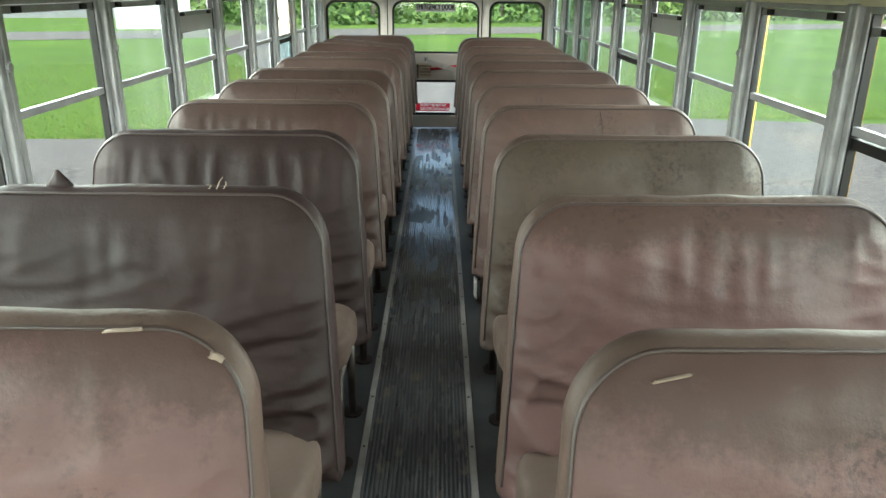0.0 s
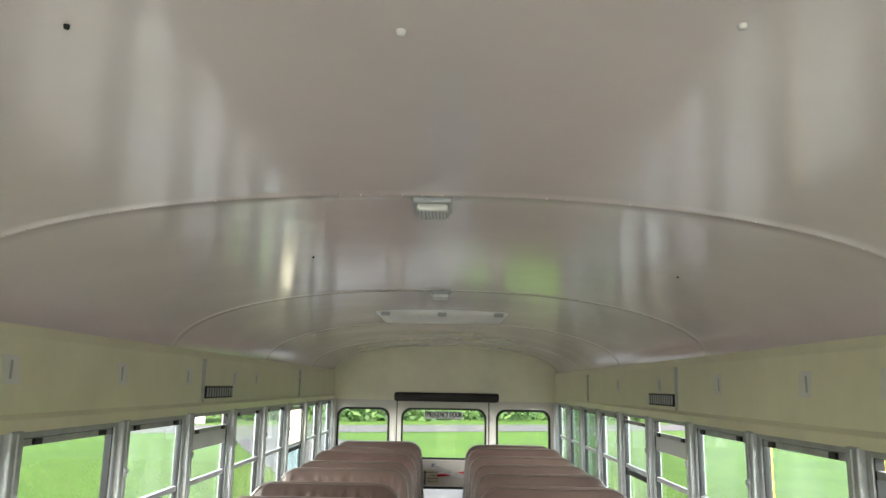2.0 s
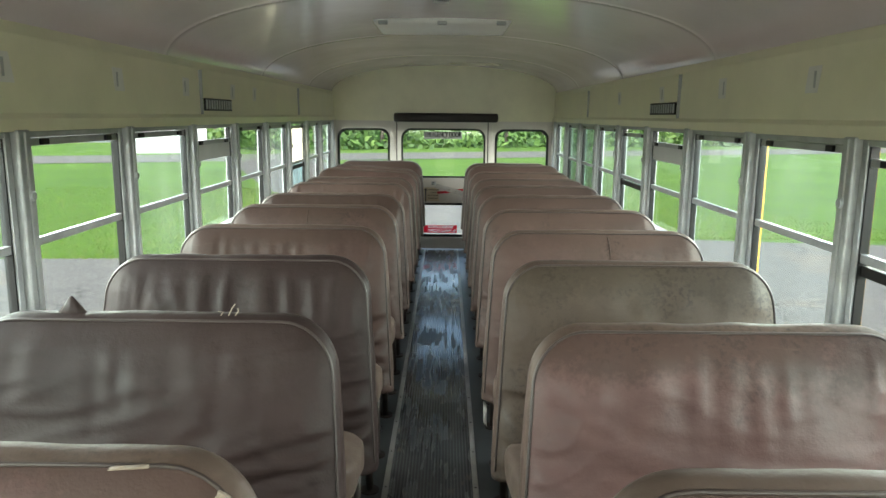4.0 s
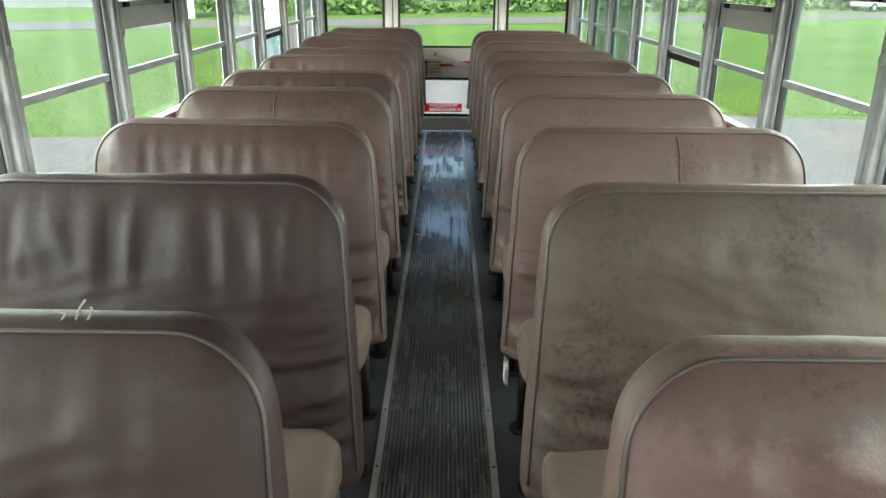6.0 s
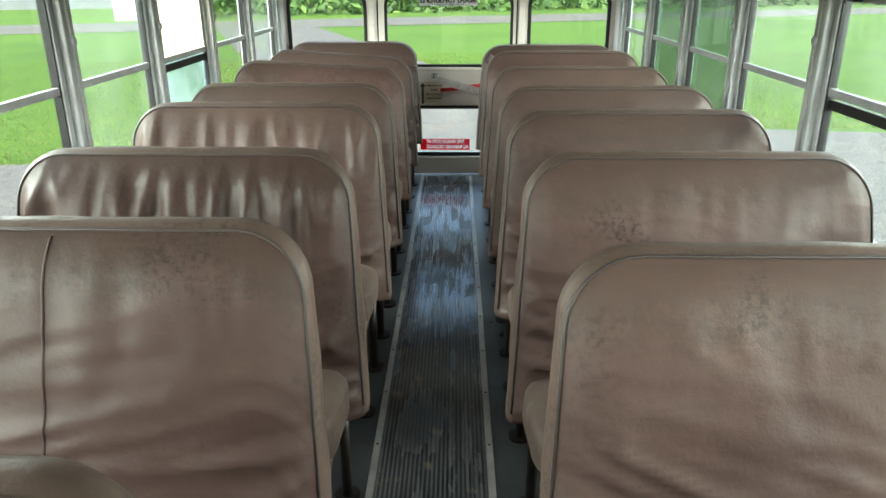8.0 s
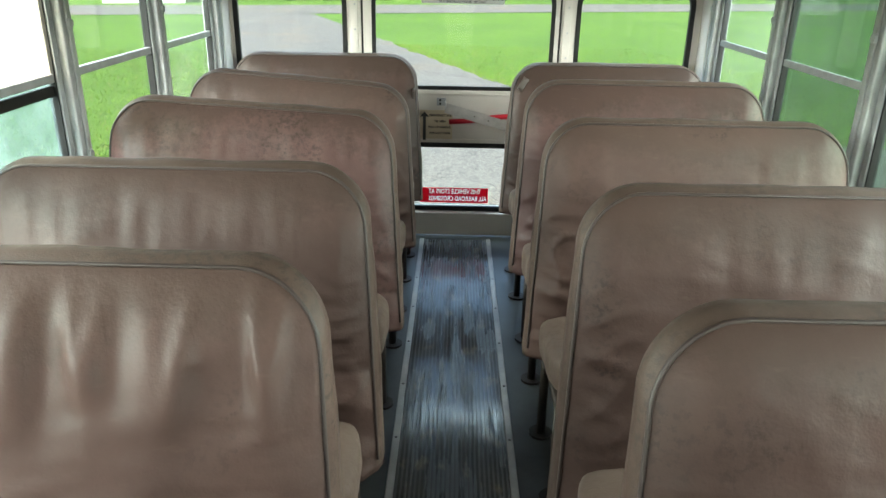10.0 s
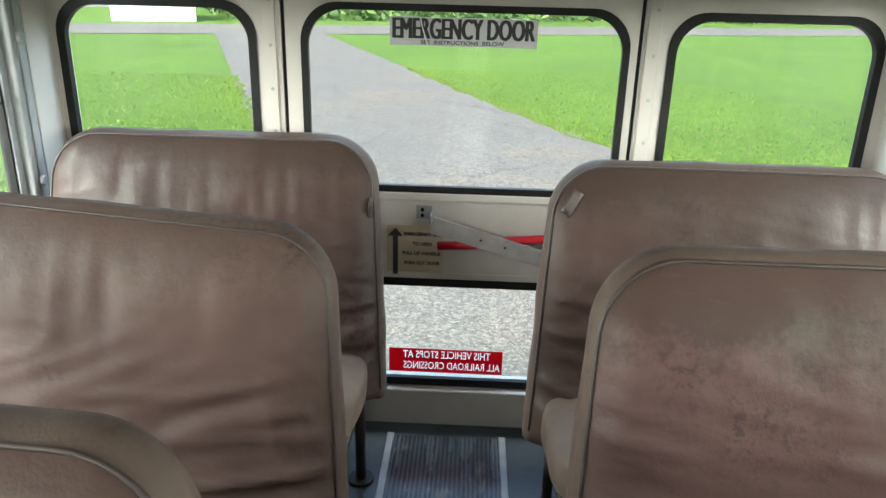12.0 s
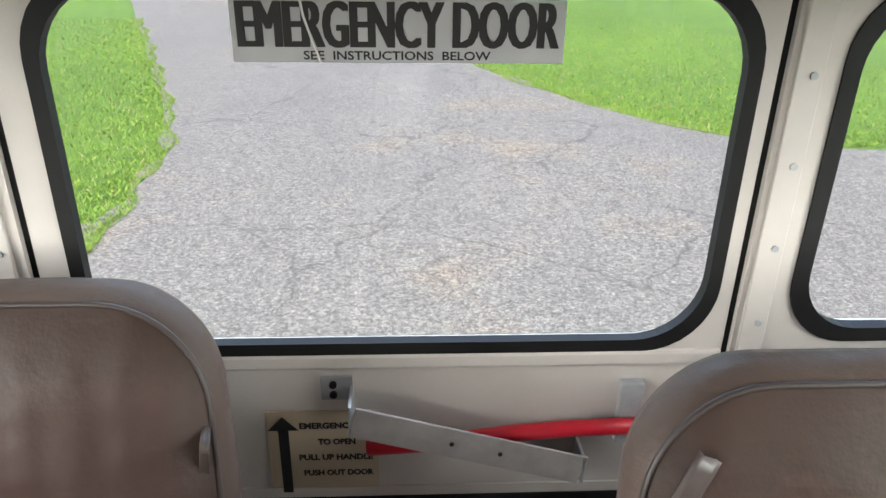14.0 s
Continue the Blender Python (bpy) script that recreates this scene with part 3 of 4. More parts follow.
for nm, lp, y, d in (("gasket", cw, DY, 0.015), ("gasket", low_w, DY, 0.020)):
    bm = bmesh.new()
    ring_plate(bm, grow(lp, d), grow(lp, -0.004), y - 0.004, y + 0.014)
    part(nm, bm, DARK, door, "black rubber window seal")
for nm, (x0, x1, z0, z1) in (("upper_pane", (-0.425, 0.416, 0.776, 1.253)), ("lower_pane", (-0.395, 0.390, 0.158, 0.477))):
    g = part(nm, box(bmesh.new(), x0, x1, DY + 0.014, DY + 0.018, z0, z1), GLASS, door)
    g.visible_shadow = False
for n, lp, (x0, x1) in ((29, lw, (-1.081, -0.577)), (30, rw, (0.548, 1.065))):
    w = tagged(new("window_%d" % n), "rounded rear bus window with black rubber seal", "window", "", "structure")
    bm = bmesh.new()
    ring_plate(bm, grow(lp, 0.018), grow(lp, -0.004), YR - 0.004, YR + 0.018)
    part("gasket", bm, DARK, w, "black rubber window seal")
    g = part("pane", box(bmesh.new(), x0, x1, YR + 0.018, YR + 0.022, 0.795, 1.248), GLASS, w)
    g.visible_shadow = False
for x in (-0.487, 0.457):                                  # dark door gaps
    part("door_gap", box(bmesh.new(), x - 0.005, x + 0.005, DY + 0.004, DY + 0.036, 0.012, 1.343), DARK, door)

# unseen front that closes the shell; its windshield opening admits the added front lamp
ws = rounded(-1.05, 1.05, 0.80, 1.70, 0.08)
bm = ring_plate(bmesh.new(), rect_loop(-1.19, 1.19, -0.06, 1.95, ws), ws, YF - 0.05, YF)
wall_front = setting("wall_front", bm, CREAM, "cream front of the bus around the windshield opening")

# ---- things on the rear wall ----
pad = box(bmesh.new(), -0.515, 0.555, YR - 0.075, YR - 0.001, 1.335, 1.425, 0.022)
tagged(part("head_bumper", pad, BLACKPAD, None, "black padded head bumper above the emergency door", True), category="bumper")

sign = thing("emergency_sign", "grey emergency door sticker on the door glass", "sign")
part("plate", box(bmesh.new(), -0.204, 0.189, DY + 0.010, DY + 0.0135, 1.163, 1.236, 0.0015), SILVER, sign)
for dx in (-0.0028, -0.0014, 0.0, 0.0014, 0.0028):
    lettering("title", "EMERGENCY DOOR", 0.374, 0.053, BLACK, facing(-0.0070 + dx, DY + 0.0092 + dx * 0.1, 1.2072), sign, 0.0, True)
bm = tube(bmesh.new(), [(-0.122, DY + 0.009, 1.236), (-0.119, DY + 0.009, 1.217), (-0.111, DY + 0.009, 1.192), (-0.101, DY + 0.009, 1.164)], 0.0016, 6)
part("tear", bm, WHITE, sign, "white tear line")
lettering("line", "SEE  INSTRUCTIONS  BELOW", 0.222, 0.0105, BLACK, facing(-0.010, DY + 0.0092, 1.172), sign, 0.02)
def cut_plate(name, plate, mat, words, parent):
    """A film with words cut through it; the cut letters are filled by pale film."""
    base = bpy.data.objects.new(name, mesh_of(plate, name, mat))
    scene.collection.objects.link(base)
    for text, w, h, m in words:
        cu = bpy.data.curves.new(name, 'FONT')
        cu.body, cu.size, cu.extrude, cu.offset, cu.align_x, cu.resolution_u = text, 1.0, 0.5, 0.008, 'CENTER', 2
        tmp = bpy.data.objects.new(name, cu)
        scene.collection.objects.link(tmp)
        me = bpy.data.meshes.new_from_object(tmp.evaluated_get(bpy.context.evaluated_depsgraph_get()))
        bpy.data.objects.remove(tmp)
        xs_, ys_ = [v.co.x for v in me.vertices], [v.co.y for v in me.vertices]
        cx, cy = (max(xs_) + min(xs_)) / 2, (max(ys_) + min(ys_)) / 2
        for v in me.vertices:
            v.co = m @ Vector(((v.co.x - cx) * w / (max(xs_) - min(xs_)), (v.co.y - cy) * h / (max(ys_) - min(ys_)), v.co.z * 0.02))
        b2 = bmesh.new()
        b2.from_mesh(me)
        bmesh.ops.remove_doubles(b2, verts=b2.verts, dist=0.00001)
        bmesh.ops.recalc_face_normals(b2, faces=b2.faces)
        b2.to_mesh(me)
        b2.free()
        cutter = bpy.data.objects.new(name, me)
        scene.collection.objects.link(cutter)
        md = base.modifiers.new("cut", 'BOOLEAN')
        md.operation, md.solver, md.use_self, md.object = 'DIFFERENCE', 'EXACT', True, cutter
        done = bpy.data.meshes.new_from_object(base.evaluated_get(bpy.context.evaluated_depsgraph_get()))
        base.modifiers.clear()
        base.data = done
        bpy.data.objects.remove(cutter)
    base.data.materials.clear()
    base.data.materials.append(mat)
    base.parent = parent
    return base


rail_sign = thing("railroad_sign", "red and white railroad crossing sticker seen from behind on the glass", "sign")
flip = Matrix.Diagonal((-1, 1, 1, 1))
cut_plate("plate", box(bmesh.new(), -0.206, 0.146, DY + 0.010, DY + 0.0115, 0.177, 0.257), REDFILM,
          (("THIS VEHICLE STOPS AT", 0.27, 0.026, facing(-0.027, DY + 0.0107, 0.238) @ flip), ("ALL RAILROAD CROSSINGS", 0.30, 0.026, facing(-0.011, DY + 0.0107, 0.200) @ flip)), rail_sign)
lettering("line", "THIS VEHICLE STOPS AT", 0.27, 0.026, WHITEFILM, facing(-0.027, DY + 0.0112, 0.238) @ flip, rail_sign, 0.008)
lettering("line", "ALL RAILROAD CROSSINGS", 0.30, 0.026, WHITEFILM, facing(-0.011, DY + 0.0112, 0.200) @ flip, rail_sign, 0.008)

decal = thing("instruction_decal", "yellowed decal with arrow telling how to open the door", "decal")
part("backing", box(bmesh.new(), -0.211, -0.046, DY + 0.0015, DY + 0.0042, 0.503, 0.660), PAPER, decal)
bm = box(bmesh.new(), -0.1935, -0.1785, DY - 0.0005, DY + 0.0012, 0.508, 0.630)
vs = [bm.verts.new((x, DY - 0.0005, z)) for x, z in ((-0.209, 0.627), (-0.163, 0.627), (-0.186, 0.652))]
bm.faces.new(vs)
part("arrow", bm, BLACK, decal)
for text, x, z, w in (("EMERGENCY EXIT", -0.104, 0.634, 0.116), ("TO OPEN", -0.108, 0.604, 0.056), ("PULL UP HANDLE", -0.110, 0.575, 0.111), ("PUSH OUT DOOR", -0.107, 0.545, 0.106)):
    lettering("line", text, w, 0.0115, BLACK, facing(x, DY + 0.0008, z), decal, 0.05)

handle = thing("door_handle_bar", "red painted emergency door lever", "handle")
bm = tube(bmesh.new(), [(-0.062, DY - 0.016, 0.606), (0.04, DY - 0.018, 0.614), (0.15, DY - 0.022, 0.632), (0.24, DY - 0.024, 0.641), (0.40, DY - 0.024, 0.645)], 0.0125, 10)
part("lever", bm, RED, handle, smooth=True)
part("lever_mount", box(bmesh.new(), 0.31, 0.345, DY - 0.012, DY + 0.004, 0.60, 0.71, 0.004), ALU, handle)
guard = thing("handle_guard", "scuffed metal guard strap across the door lever", "guard")
# strap that slopes down to the right, held off the door by two bent feet
bm = bmesh.new()
a, b = Vector((-0.080, DY - 0.055, 0.682)), Vector((0.254, DY - 0.055, 0.587))
for p, q, w in ((a, b, 0.025),):
    d = (q - p).normalized()
    up = Vector((0, 1, 0)).cross(d).normalized()
    v = []
    for base in (p, q):
        for sy in (0, 0.004):
            for sw in (-w, w):
                v.append(bm.verts.new(base + up * sw + Vector((0, sy, 0))))
    for f in ((0, 1, 5, 4), (2, 6, 7, 3), (0, 2, 3, 1), (4, 5, 7, 6), (0, 4, 6, 2), (1, 3, 7, 5)):
        bm.faces.new([v[i] for i in f])
bmesh.ops.bevel(bm, geom=list(bm.edges), offset=0.001, segments=1, affect='EDGES')
strap = part("strap", bm, worn("grey metal", (0.44, 0.42, 0.40), 0.42, 0.3, vary=0.2, scale=25, spots=((0.16, 0.12, 0.1), 0.66)), guard)
part("foot", box(bmesh.new(), -0.084, -0.079, DY - 0.055, DY + 0.003, 0.662, 0.708, 0.001), ALU, guard)
part("foot", box(bmesh.new(), -0.126, -0.080, DY - 0.003, DY + 0.003, 0.683, 0.722, 0.001), ALU, guard)
part("foot", box(bmesh.new(), 0.252, 0.257, DY - 0.055, DY + 0.003, 0.564, 0.610, 0.001), ALU, guard)
for x in (0.061, 0.131):
    z = 0.682 + (x + 0.080) / 0.334 * -0.095
    part("hole", cyl(bmesh.new(), (x, DY - 0.0565, z), (x, DY - 0.054, z), 0.0035, 8), BLACK, guard)
for x, z in ((-0.108, 0.711), (-0.108, 0.694)):
    part("bolt", cyl(bmesh.new(), (x, DY - 0.008, z), (x, DY - 0.003, z), 0.0055, 8), DARK, guard)


# ---- seats ----
def seat(s, y_top, seed, mat, cmat, label, pleats=0.0, sag=1.0, tilt=0.0, ztop=0.934, seam=0.0):
    """A school-bus bench that faces the front: upholstered back, cushion, steel frame."""
    rng = random.Random(seed)
    st = thing("bus_seat", label, "bus seat", "bus seats")
    X0, X1, Z0 = 0.185, 1.085, 0.30
    H = ztop - Z0
    r = 0.115
    ph = [rng.uniform(0, 50) for _ in range(8)]
    NU, NV = 76, 68

    def outline(v):
        z = Z0 + H * v
        lean = 0.045 * v                                   # the back narrows towards its top
        xa, xb = X0 + lean, X1 - lean * 0.6
        d = ztop - z
        cut = r - math.sqrt(max(0.0, r * r - (r - d) ** 2)) if d < r else 0.0
        return xa + cut, xb - cut, z

    def y_mid(z):
        return y_top - (ztop - z) * 0.27

    def wrinkle(x, z, u, v):
        p = Vector((x * 3 + ph[0], z * 3 + ph[1], ph[2]))
        w = 0.008 * noise.noise(p) + 0.004 * noise.noise(p * 3)
        # folds that run across the lower half, deeper at the aisle
        f = noise.noise(Vector((x * 2.0 + ph[3], z * 14 + 2.5 * x + ph[4], ph[5])))
        w += sag * 0.042 * max(0.0, 0.70 - v) * 1.6 * (1 - min(1.0, abs(f) * 3)) ** 1.5 * (0.35 + 0.65 * (1 - u))
        f = noise.noise(Vector((x * 5 + ph[6], z * 22 + 5 * x + ph[4], ph[5])))
        w += sag * 0.008 * (1 - min(1.0, abs(f) * 3)) * (1.1 - v)
        # tight creases that start at the aisle edge
        f = noise.noise(Vector((x * 1.4 + ph[7], z * 9 + 1.2 * x + ph[2], ph[6])))
        w -= sag * 0.020 * max(0.0, 1 - abs(f) * 7) ** 2 * max(0.0, min(1.0, (0.62 - v) * 5)) * max(0.0, 1 - u * 1.5)
        # short sharp pulls that fan out from the aisle seam
        q = z * 13 + 2.2 * noise.noise(Vector((x * 4 + ph[5], z * 5 + ph[0], ph[3]))) - 3.5 * u
        w += sag * 0.008 * max(0.0, math.sin(2 * math.pi * q)) ** 3 * math.exp(-((u - 0.05) / 0.12) ** 2) * max(0.0, min(1.0, (0.86 - v) * 4))
        # upright gathers below the top edge
        g = noise.noise(Vector((x * 17 + ph[6], z * 2.2, ph[7])))
        w += (0.0006 + 0.034 * pleats) * (1 - min(1.3, abs(g) * 3.4)) * math.exp(-((v - 0.80) / 0.13) ** 2)
        g = noise.noise(Vector((x * 9 + 4 * z + ph[3], z * 3, ph[7])))
        w += 0.0015 * (1 - min(1.2, abs(g) * 3))
        return w
    bm = bmesh.new()
    front, back = [], []
    for j in range(NV + 1):
        v = 1 - (1 - j / NV) ** 1.35
        xa, xb, z = outline(v)
        rf, rb = [], []
        for i in range(NU + 1):
            u = 0.5 * (i / NU) + 0.5 * (0.5 - 0.5 * math.cos(math.pi * i / NU))
            x = xa + (xb - xa) * u
            dip = tilt * (u - 0.5) * v
            edge = min(1.0, min(u, 1 - u) / 0.09) if v < 1 else 1.0
            edge = min(edge, (1 - v) / 0.10)
            e = 1 - (1 - max(0.0, min(1.0, edge))) ** 2
            puff = 0.028 * (1 - (2 * u - 1) ** 4) * (1 - (2 * v - 1) ** 4)
            th = 0.031 + 0.021 * (1 - v)
            yf = y_mid(z) - th - 0.014 * e - puff - wrinkle(x, z, u, v) * e
            yb = y_mid(z) + th + 0.016 * e + 0.5 * puff
            rf.append(bm.verts.new((s * x, yf, z + dip)))
            rb.append(bm.verts.new((s * x, yb, z + dip)))
        front.append(rf)
        back.append(rb)
    for g, fl in ((front, False), (back, True)):
        for j in range(NV):
            for i in range(NU):
                q = (g[j][i], g[j][i + 1], g[j + 1][i + 1], g[j + 1][i])
                bm.faces.new(q[::-1] if fl else q)
    # the border band, rounded outward
    ringf = [front[0][i] for i in range(NU + 1)] + [front[j][NU] for j in range(1, NV + 1)] + [front[NV][i] for i in range(NU - 1, -1, -1)] + [front[j][0] for j in range(NV - 1, 0, -1)]
    ringb = [back[0][i] for i in range(NU + 1)] + [back[j][NU] for j in range(1, NV + 1)] + [back[NV][i] for i in range(NU - 1, -1, -1)] + [back[j][0] for j in range(NV - 1, 0, -1)]
    n = len(ringf)
    cen = Vector((s * (X0 + X1) / 2, 0, Z0 + H * 0.45))
    mids = []
    for fa, fb in ((0.3, 0.010), (0.7, 0.010)):
        row = []
        for a, b in zip(ringf, ringb):
            p = a.co.lerp(b.co, fa)
            d = Vector((p.x - cen.x, 0, (p.z - cen.z) * 1.6))
            d.normalize()
            row.append(bm.verts.new(p + d * fb * (1 + 0.4 * noise.noise(p * 9))))
        mids.append(row)
    for ra, rb in zip([ringf] + mids, mids + [ringb]):
        for i in range(n):
            j = (i + 1) % n
            bm.faces.new((ra[i], ra[j], rb[j], rb[i])).material_index = 1
    pipe_pts = [v.co.copy() + Vector((0, -0.001, 0)) for v in [front[j][0] for j in range(2, NV + 1)] + [front[NV][i] for i in range(1, NU)] + [front[j][NU] for j in range(NV, 1, -1)]]
    front_co = [[front[j][i].co.copy() for j in range(NV + 1)] for i in range(NU + 1)]
    back_ob = part("backrest", bm, mat, st, smooth=True)
    back_ob.data.materials.append(mat if mat is VINYLD else BORDER)
    clean = [pipe_pts[0]]
    for p in pipe_pts[1:]:
        if (p - clean[-1]).length > 0.012:
            clean.append(p)
    part("piping", tube(bmesh.new(), clean, 0.0036, 6), PIPING, back_ob, smooth=True)
    if seam:                                               # an upright welt down the middle of the front
        col_ = min(range(NU + 1), key=lambda i: abs(0.5 * (i / NU) + 0.5 * (0.5 - 0.5 * math.cos(math.pi * i / NU)) - seam))
        part("seam", tube(bmesh.new(), [p + Vector((0, -0.0005, 0)) for p in front_co[col_][6:-3]], 0.0028, 6), mat, back_ob, smooth=True)
    # cushion
    yb0 = y_mid(0.44) - 0.045
    bm = bmesh.new()
    N = 14
    bmesh.ops.create_cube(bm, size=1.0)
    bmesh.ops.subdivide_edges(bm, edges=bm.edges, cuts=N, use_grid_fill=True)
    for v in bm.verts:
        c = v.co * 2
        m = max(abs(c.x), abs(c.y), abs(c.z))
        rnd = Vector((math.copysign(abs(c.x), c.x), c.y, c.z))
        k = 5.0
        nrm = (abs(c.x) ** k + abs(c.y) ** k + abs(c.z) ** k) ** (1 / k)
        rnd = rnd * (m / nrm)
        hx, hy, hz = 0.44, 0.20, 0.075
        p = Vector((rnd.x * hx, rnd.y * hy, rnd.z * hz))
        w = 0.008 * noise.noise(Vector((p.x * 5 + ph[1], p.y * 5, p.z * 5 + ph[2]))) + 0.004 * noise.noise(Vector((p.x * 18 + ph[3], p.y * 12, p.z * 12)))
        p += rnd.normalized() * w
        v.co = (s * (0.655 + p.x), yb0 - 0.165 + p.y, 0.375 + p.z + (0.02 * -rnd.y))
    cu = part("cushion", bm, cmat, st, smooth=True)
    # frame and legs
    yc = yb0 - 0.165
    fr = bmesh.new()
    tube(fr, [(s * 0.25, yc - 0.15, 0.285), (s * 0.25, yb0 + 0.02, 0.285), (s * 0.25, y_mid(0.6), 0.6)], 0.013, 8)
    tube(fr, [(s * 0.25, yc - 0.15, 0.285), (s * 1.13, yc - 0.15, 0.285)], 0.013, 8)
    tube(fr, [(s * 0.25, yb0, 0.285), (s * 1.13, yb0, 0.285)], 0.013, 8)
    part("seat_frame", fr, STEEL, st, smooth=True)
    for yy in (yc - 0.12, yb0 + 0.01):
        leg = part("leg", tube(bmesh.new(), [(s * 0.25, yy, 0.285), (s * 0.25, yy, 0.006)], 0.014, 10), STEEL, st, smooth=True)
        part("foot_plate", cyl(bmesh.new(), (s * 0.25, yy, 0.0), (s * 0.25, yy, 0.008), 0.036, 14), STEEL, leg)
    return st


def patch(st, name, mat, at, size, turn=(0, 0, 0), seed=1, label=""):
    """A small ragged piece on a seat: tape, a torn flap, bare foam."""
    bm = bmesh.new()
    bmesh.ops.create_cube(bm, size=1.0)
    bmesh.ops.subdivide_edges(bm, edges=bm.edges, cuts=3, use_grid_fill=True)
    q = Euler([radians(a) for a in turn]).to_matrix()
    for v in bm.verts:
        n = 1 + (0.15 if name == "tape_patch" else 0.5) * noise.noise(v.co * 3 + Vector((seed, 0, 0)))
        v.co = q @ Vector((v.co.x * size[0] * n, v.co.y * size[1], v.co.z * size[2] * n)) + Vector(at)
    return part(name, bm, mat, st, label, True)


def front_of(st, x, z):
    """The upholstered surface of a seat's front at a place across and up."""
    ob = next(c for c in st.children if c.name.startswith("backrest"))
    near = [v.co for v in ob.data.vertices if abs(v.co.x - x) < 0.016 and abs(v.co.z - z) < 0.016]
    return (x, min(c.y for c in near), z)


SEATS = {}
plain = "brown vinyl school-bus bench with worn dusty top edge"
for i, y in enumerate(ROWS_L):
    m = {0: VINYLR, 1: VINYLD, 2: VINYLD, 3: VINYLK, 4: VINYLK, 5: VINYLK, 8: VINYLR, 10: VINYLK}.get(i, VINYL)
    lab = {0: "brown vinyl bus bench with a torn reddish back", 1: "dark brown vinyl bus bench with a split top seam", 2: "dark brown vinyl bus bench with slack creased back",
           5: "brown vinyl bus bench with deeply gathered back", 10: "brown vinyl bus bench patched with tape at its edge"}.get(i, plain)
    SEATS["L", i] = seat(-1, y, 100 + i, m, CUSH, lab, {2: 0.3, 3: 0.16, 5: 0.8, 6: 0.55}.get(i, 0.08), {1: 1.3}.get(i, 0.8), {8: 0.03, 9: 0.045}.get(i, 0.0), {7: 0.926, 9: 0.915}.get(i, 0.934), {4: 0.54}.get(i, 0.0))
for i, y in enumerate(ROWS_R):
    m = {0: VINYLR, 1: VINYLR, 2: VINYLM, 9: VINYLR, 10: VINYLK}.get(i, VINYL)
    lab = {2: "brown vinyl bus bench with a mildew-spotted back", 10: "brown vinyl bus bench patched with tape at its edge"}.get(i, plain)
    SEATS["R", i] = seat(1, y, 200 + i, m, CUSH, lab, {1: 0.14}.get(i, 0.05), {1: 1.3}.get(i, 0.9), 0.0, {9: 0.95, 10: 0.928}.get(i, 0.934), {3: 0.55}.get(i, 0.0))

s0 = SEATS["L", 0]
patch(s0, "foam_tear", FOAM, (-0.258, 1.962, 0.905), (0.017, 0.008, 0.008), (0, 35, 15), 1, "frayed pale foam at a torn corner")
patch(s0, "foam_tear", FOAM, (-0.385, 1.975, 0.938), (0.045, 0.008, 0.0025), (0, -4, 0), 2, "frayed pale foam along a split seam")
s0 = SEATS["L", 1]
bm = bmesh.new()
bmesh.ops.create_cone(bm, cap_ends=True, segments=10, radius1=0.05, radius2=0.004, depth=0.06, matrix=Matrix.Translation((-0.835, 2.72, 0.95)) @ Matrix.Diagonal((1, 0.5, 1, 1)))
part("torn_flap", bm, VINYLD, s0, "raised peak of torn vinyl", True)
for k, (x, h) in enumerate(((-0.47, 0.03), (-0.455, 0.02), (-0.49, 0.012))):
    part("thread", tube(bmesh.new(), [(x, 2.70, 0.935), (x + 0.012, 2.70, 0.945 + h * 0.5), (x + 0.02 - 0.01 * k, 2.70, 0.94 + h)], 0.0016, 5), FOAM, s0, "loose pale thread")
patch(SEATS["L", 10], "tape_patch", TAPE, (-0.231, 8.535, 0.775), (0.010, 0.050, 0.050), (12, 8, 10), 4, "wrinkled clear tape patch")
patch(SEATS["R", 10], "tape_patch", TAPE, front_of(SEATS["R", 10], 0.262, 0.852), (0.026, 0.003, 0.060), (-18, 32, 0), 6, "wrinkled clear tape patch")
patch(SEATS["R", 0], "foam_tear", FOAM, (0.345, 1.905, 0.908), (0.045, 0.006, 0.0018), (0, -14, 0), 9, "cracked pale split along the seam")
patch(SEATS["R", 3], "torn_lining", WHITE, (0.190, 3.80, 0.245), (0.010, 0.05, 0.07), (10, 0, 0), 10, "white torn lining hanging from the back")

# ---- ceiling fittings ----
def dome_lamp(y):
    z = roof_z(0) - 0.002
    l = thing("dome_lamp", "small clear ribbed dome lamp on the ceiling, unlit", "lamp", "dome lamps")
    part("base", box(bmesh.new(), -0.044, 0.044, y - 0.06, y + 0.06, z - 0.010, z + 0.003, 0.004), ALU, l)
    lens = part("lens", box(bmesh.new(), -0.036, 0.036, y - 0.048, y + 0.048, z - 0.026, z - 0.009, 0.008), WHITE, l)
    for k in range(9):
        part("rib", box(bmesh.new(), -0.032 + k * 0.008 - 0.0015, -0.032 + k * 0.008 + 0.0015, y - 0.044, y + 0.044, z - 0.029, z - 0.024), POSTM, lens)


for y in (2.69, 4.31):
    dome_lamp(y)
for x, y, mat_ in ((-0.40, 1.83, DARK), (-0.02, 1.86, WHITE), (0.364, 1.816, WHITE), (-0.158, 1.74, DARK), (-0.395, 3.35, DARK), (0.757, 3.34, DARK)):
    cap = cyl(bmesh.new(), (x, y, roof_z(x) + 0.004), (x, y, roof_z(x) - 0.005), 0.007 if mat_ is WHITE else 0.004, 12, 0.005 if mat_ is WHITE else 0.003)
    tagged(part("ceiling_plug", cap, mat_, None, "small screw plug in the painted ceiling sheet", True), category="plug", group="ceiling plugs")
hz = 1.872
hatch = thing("roof_hatch", "white plastic roof hatch cover with small latches", "hatch")
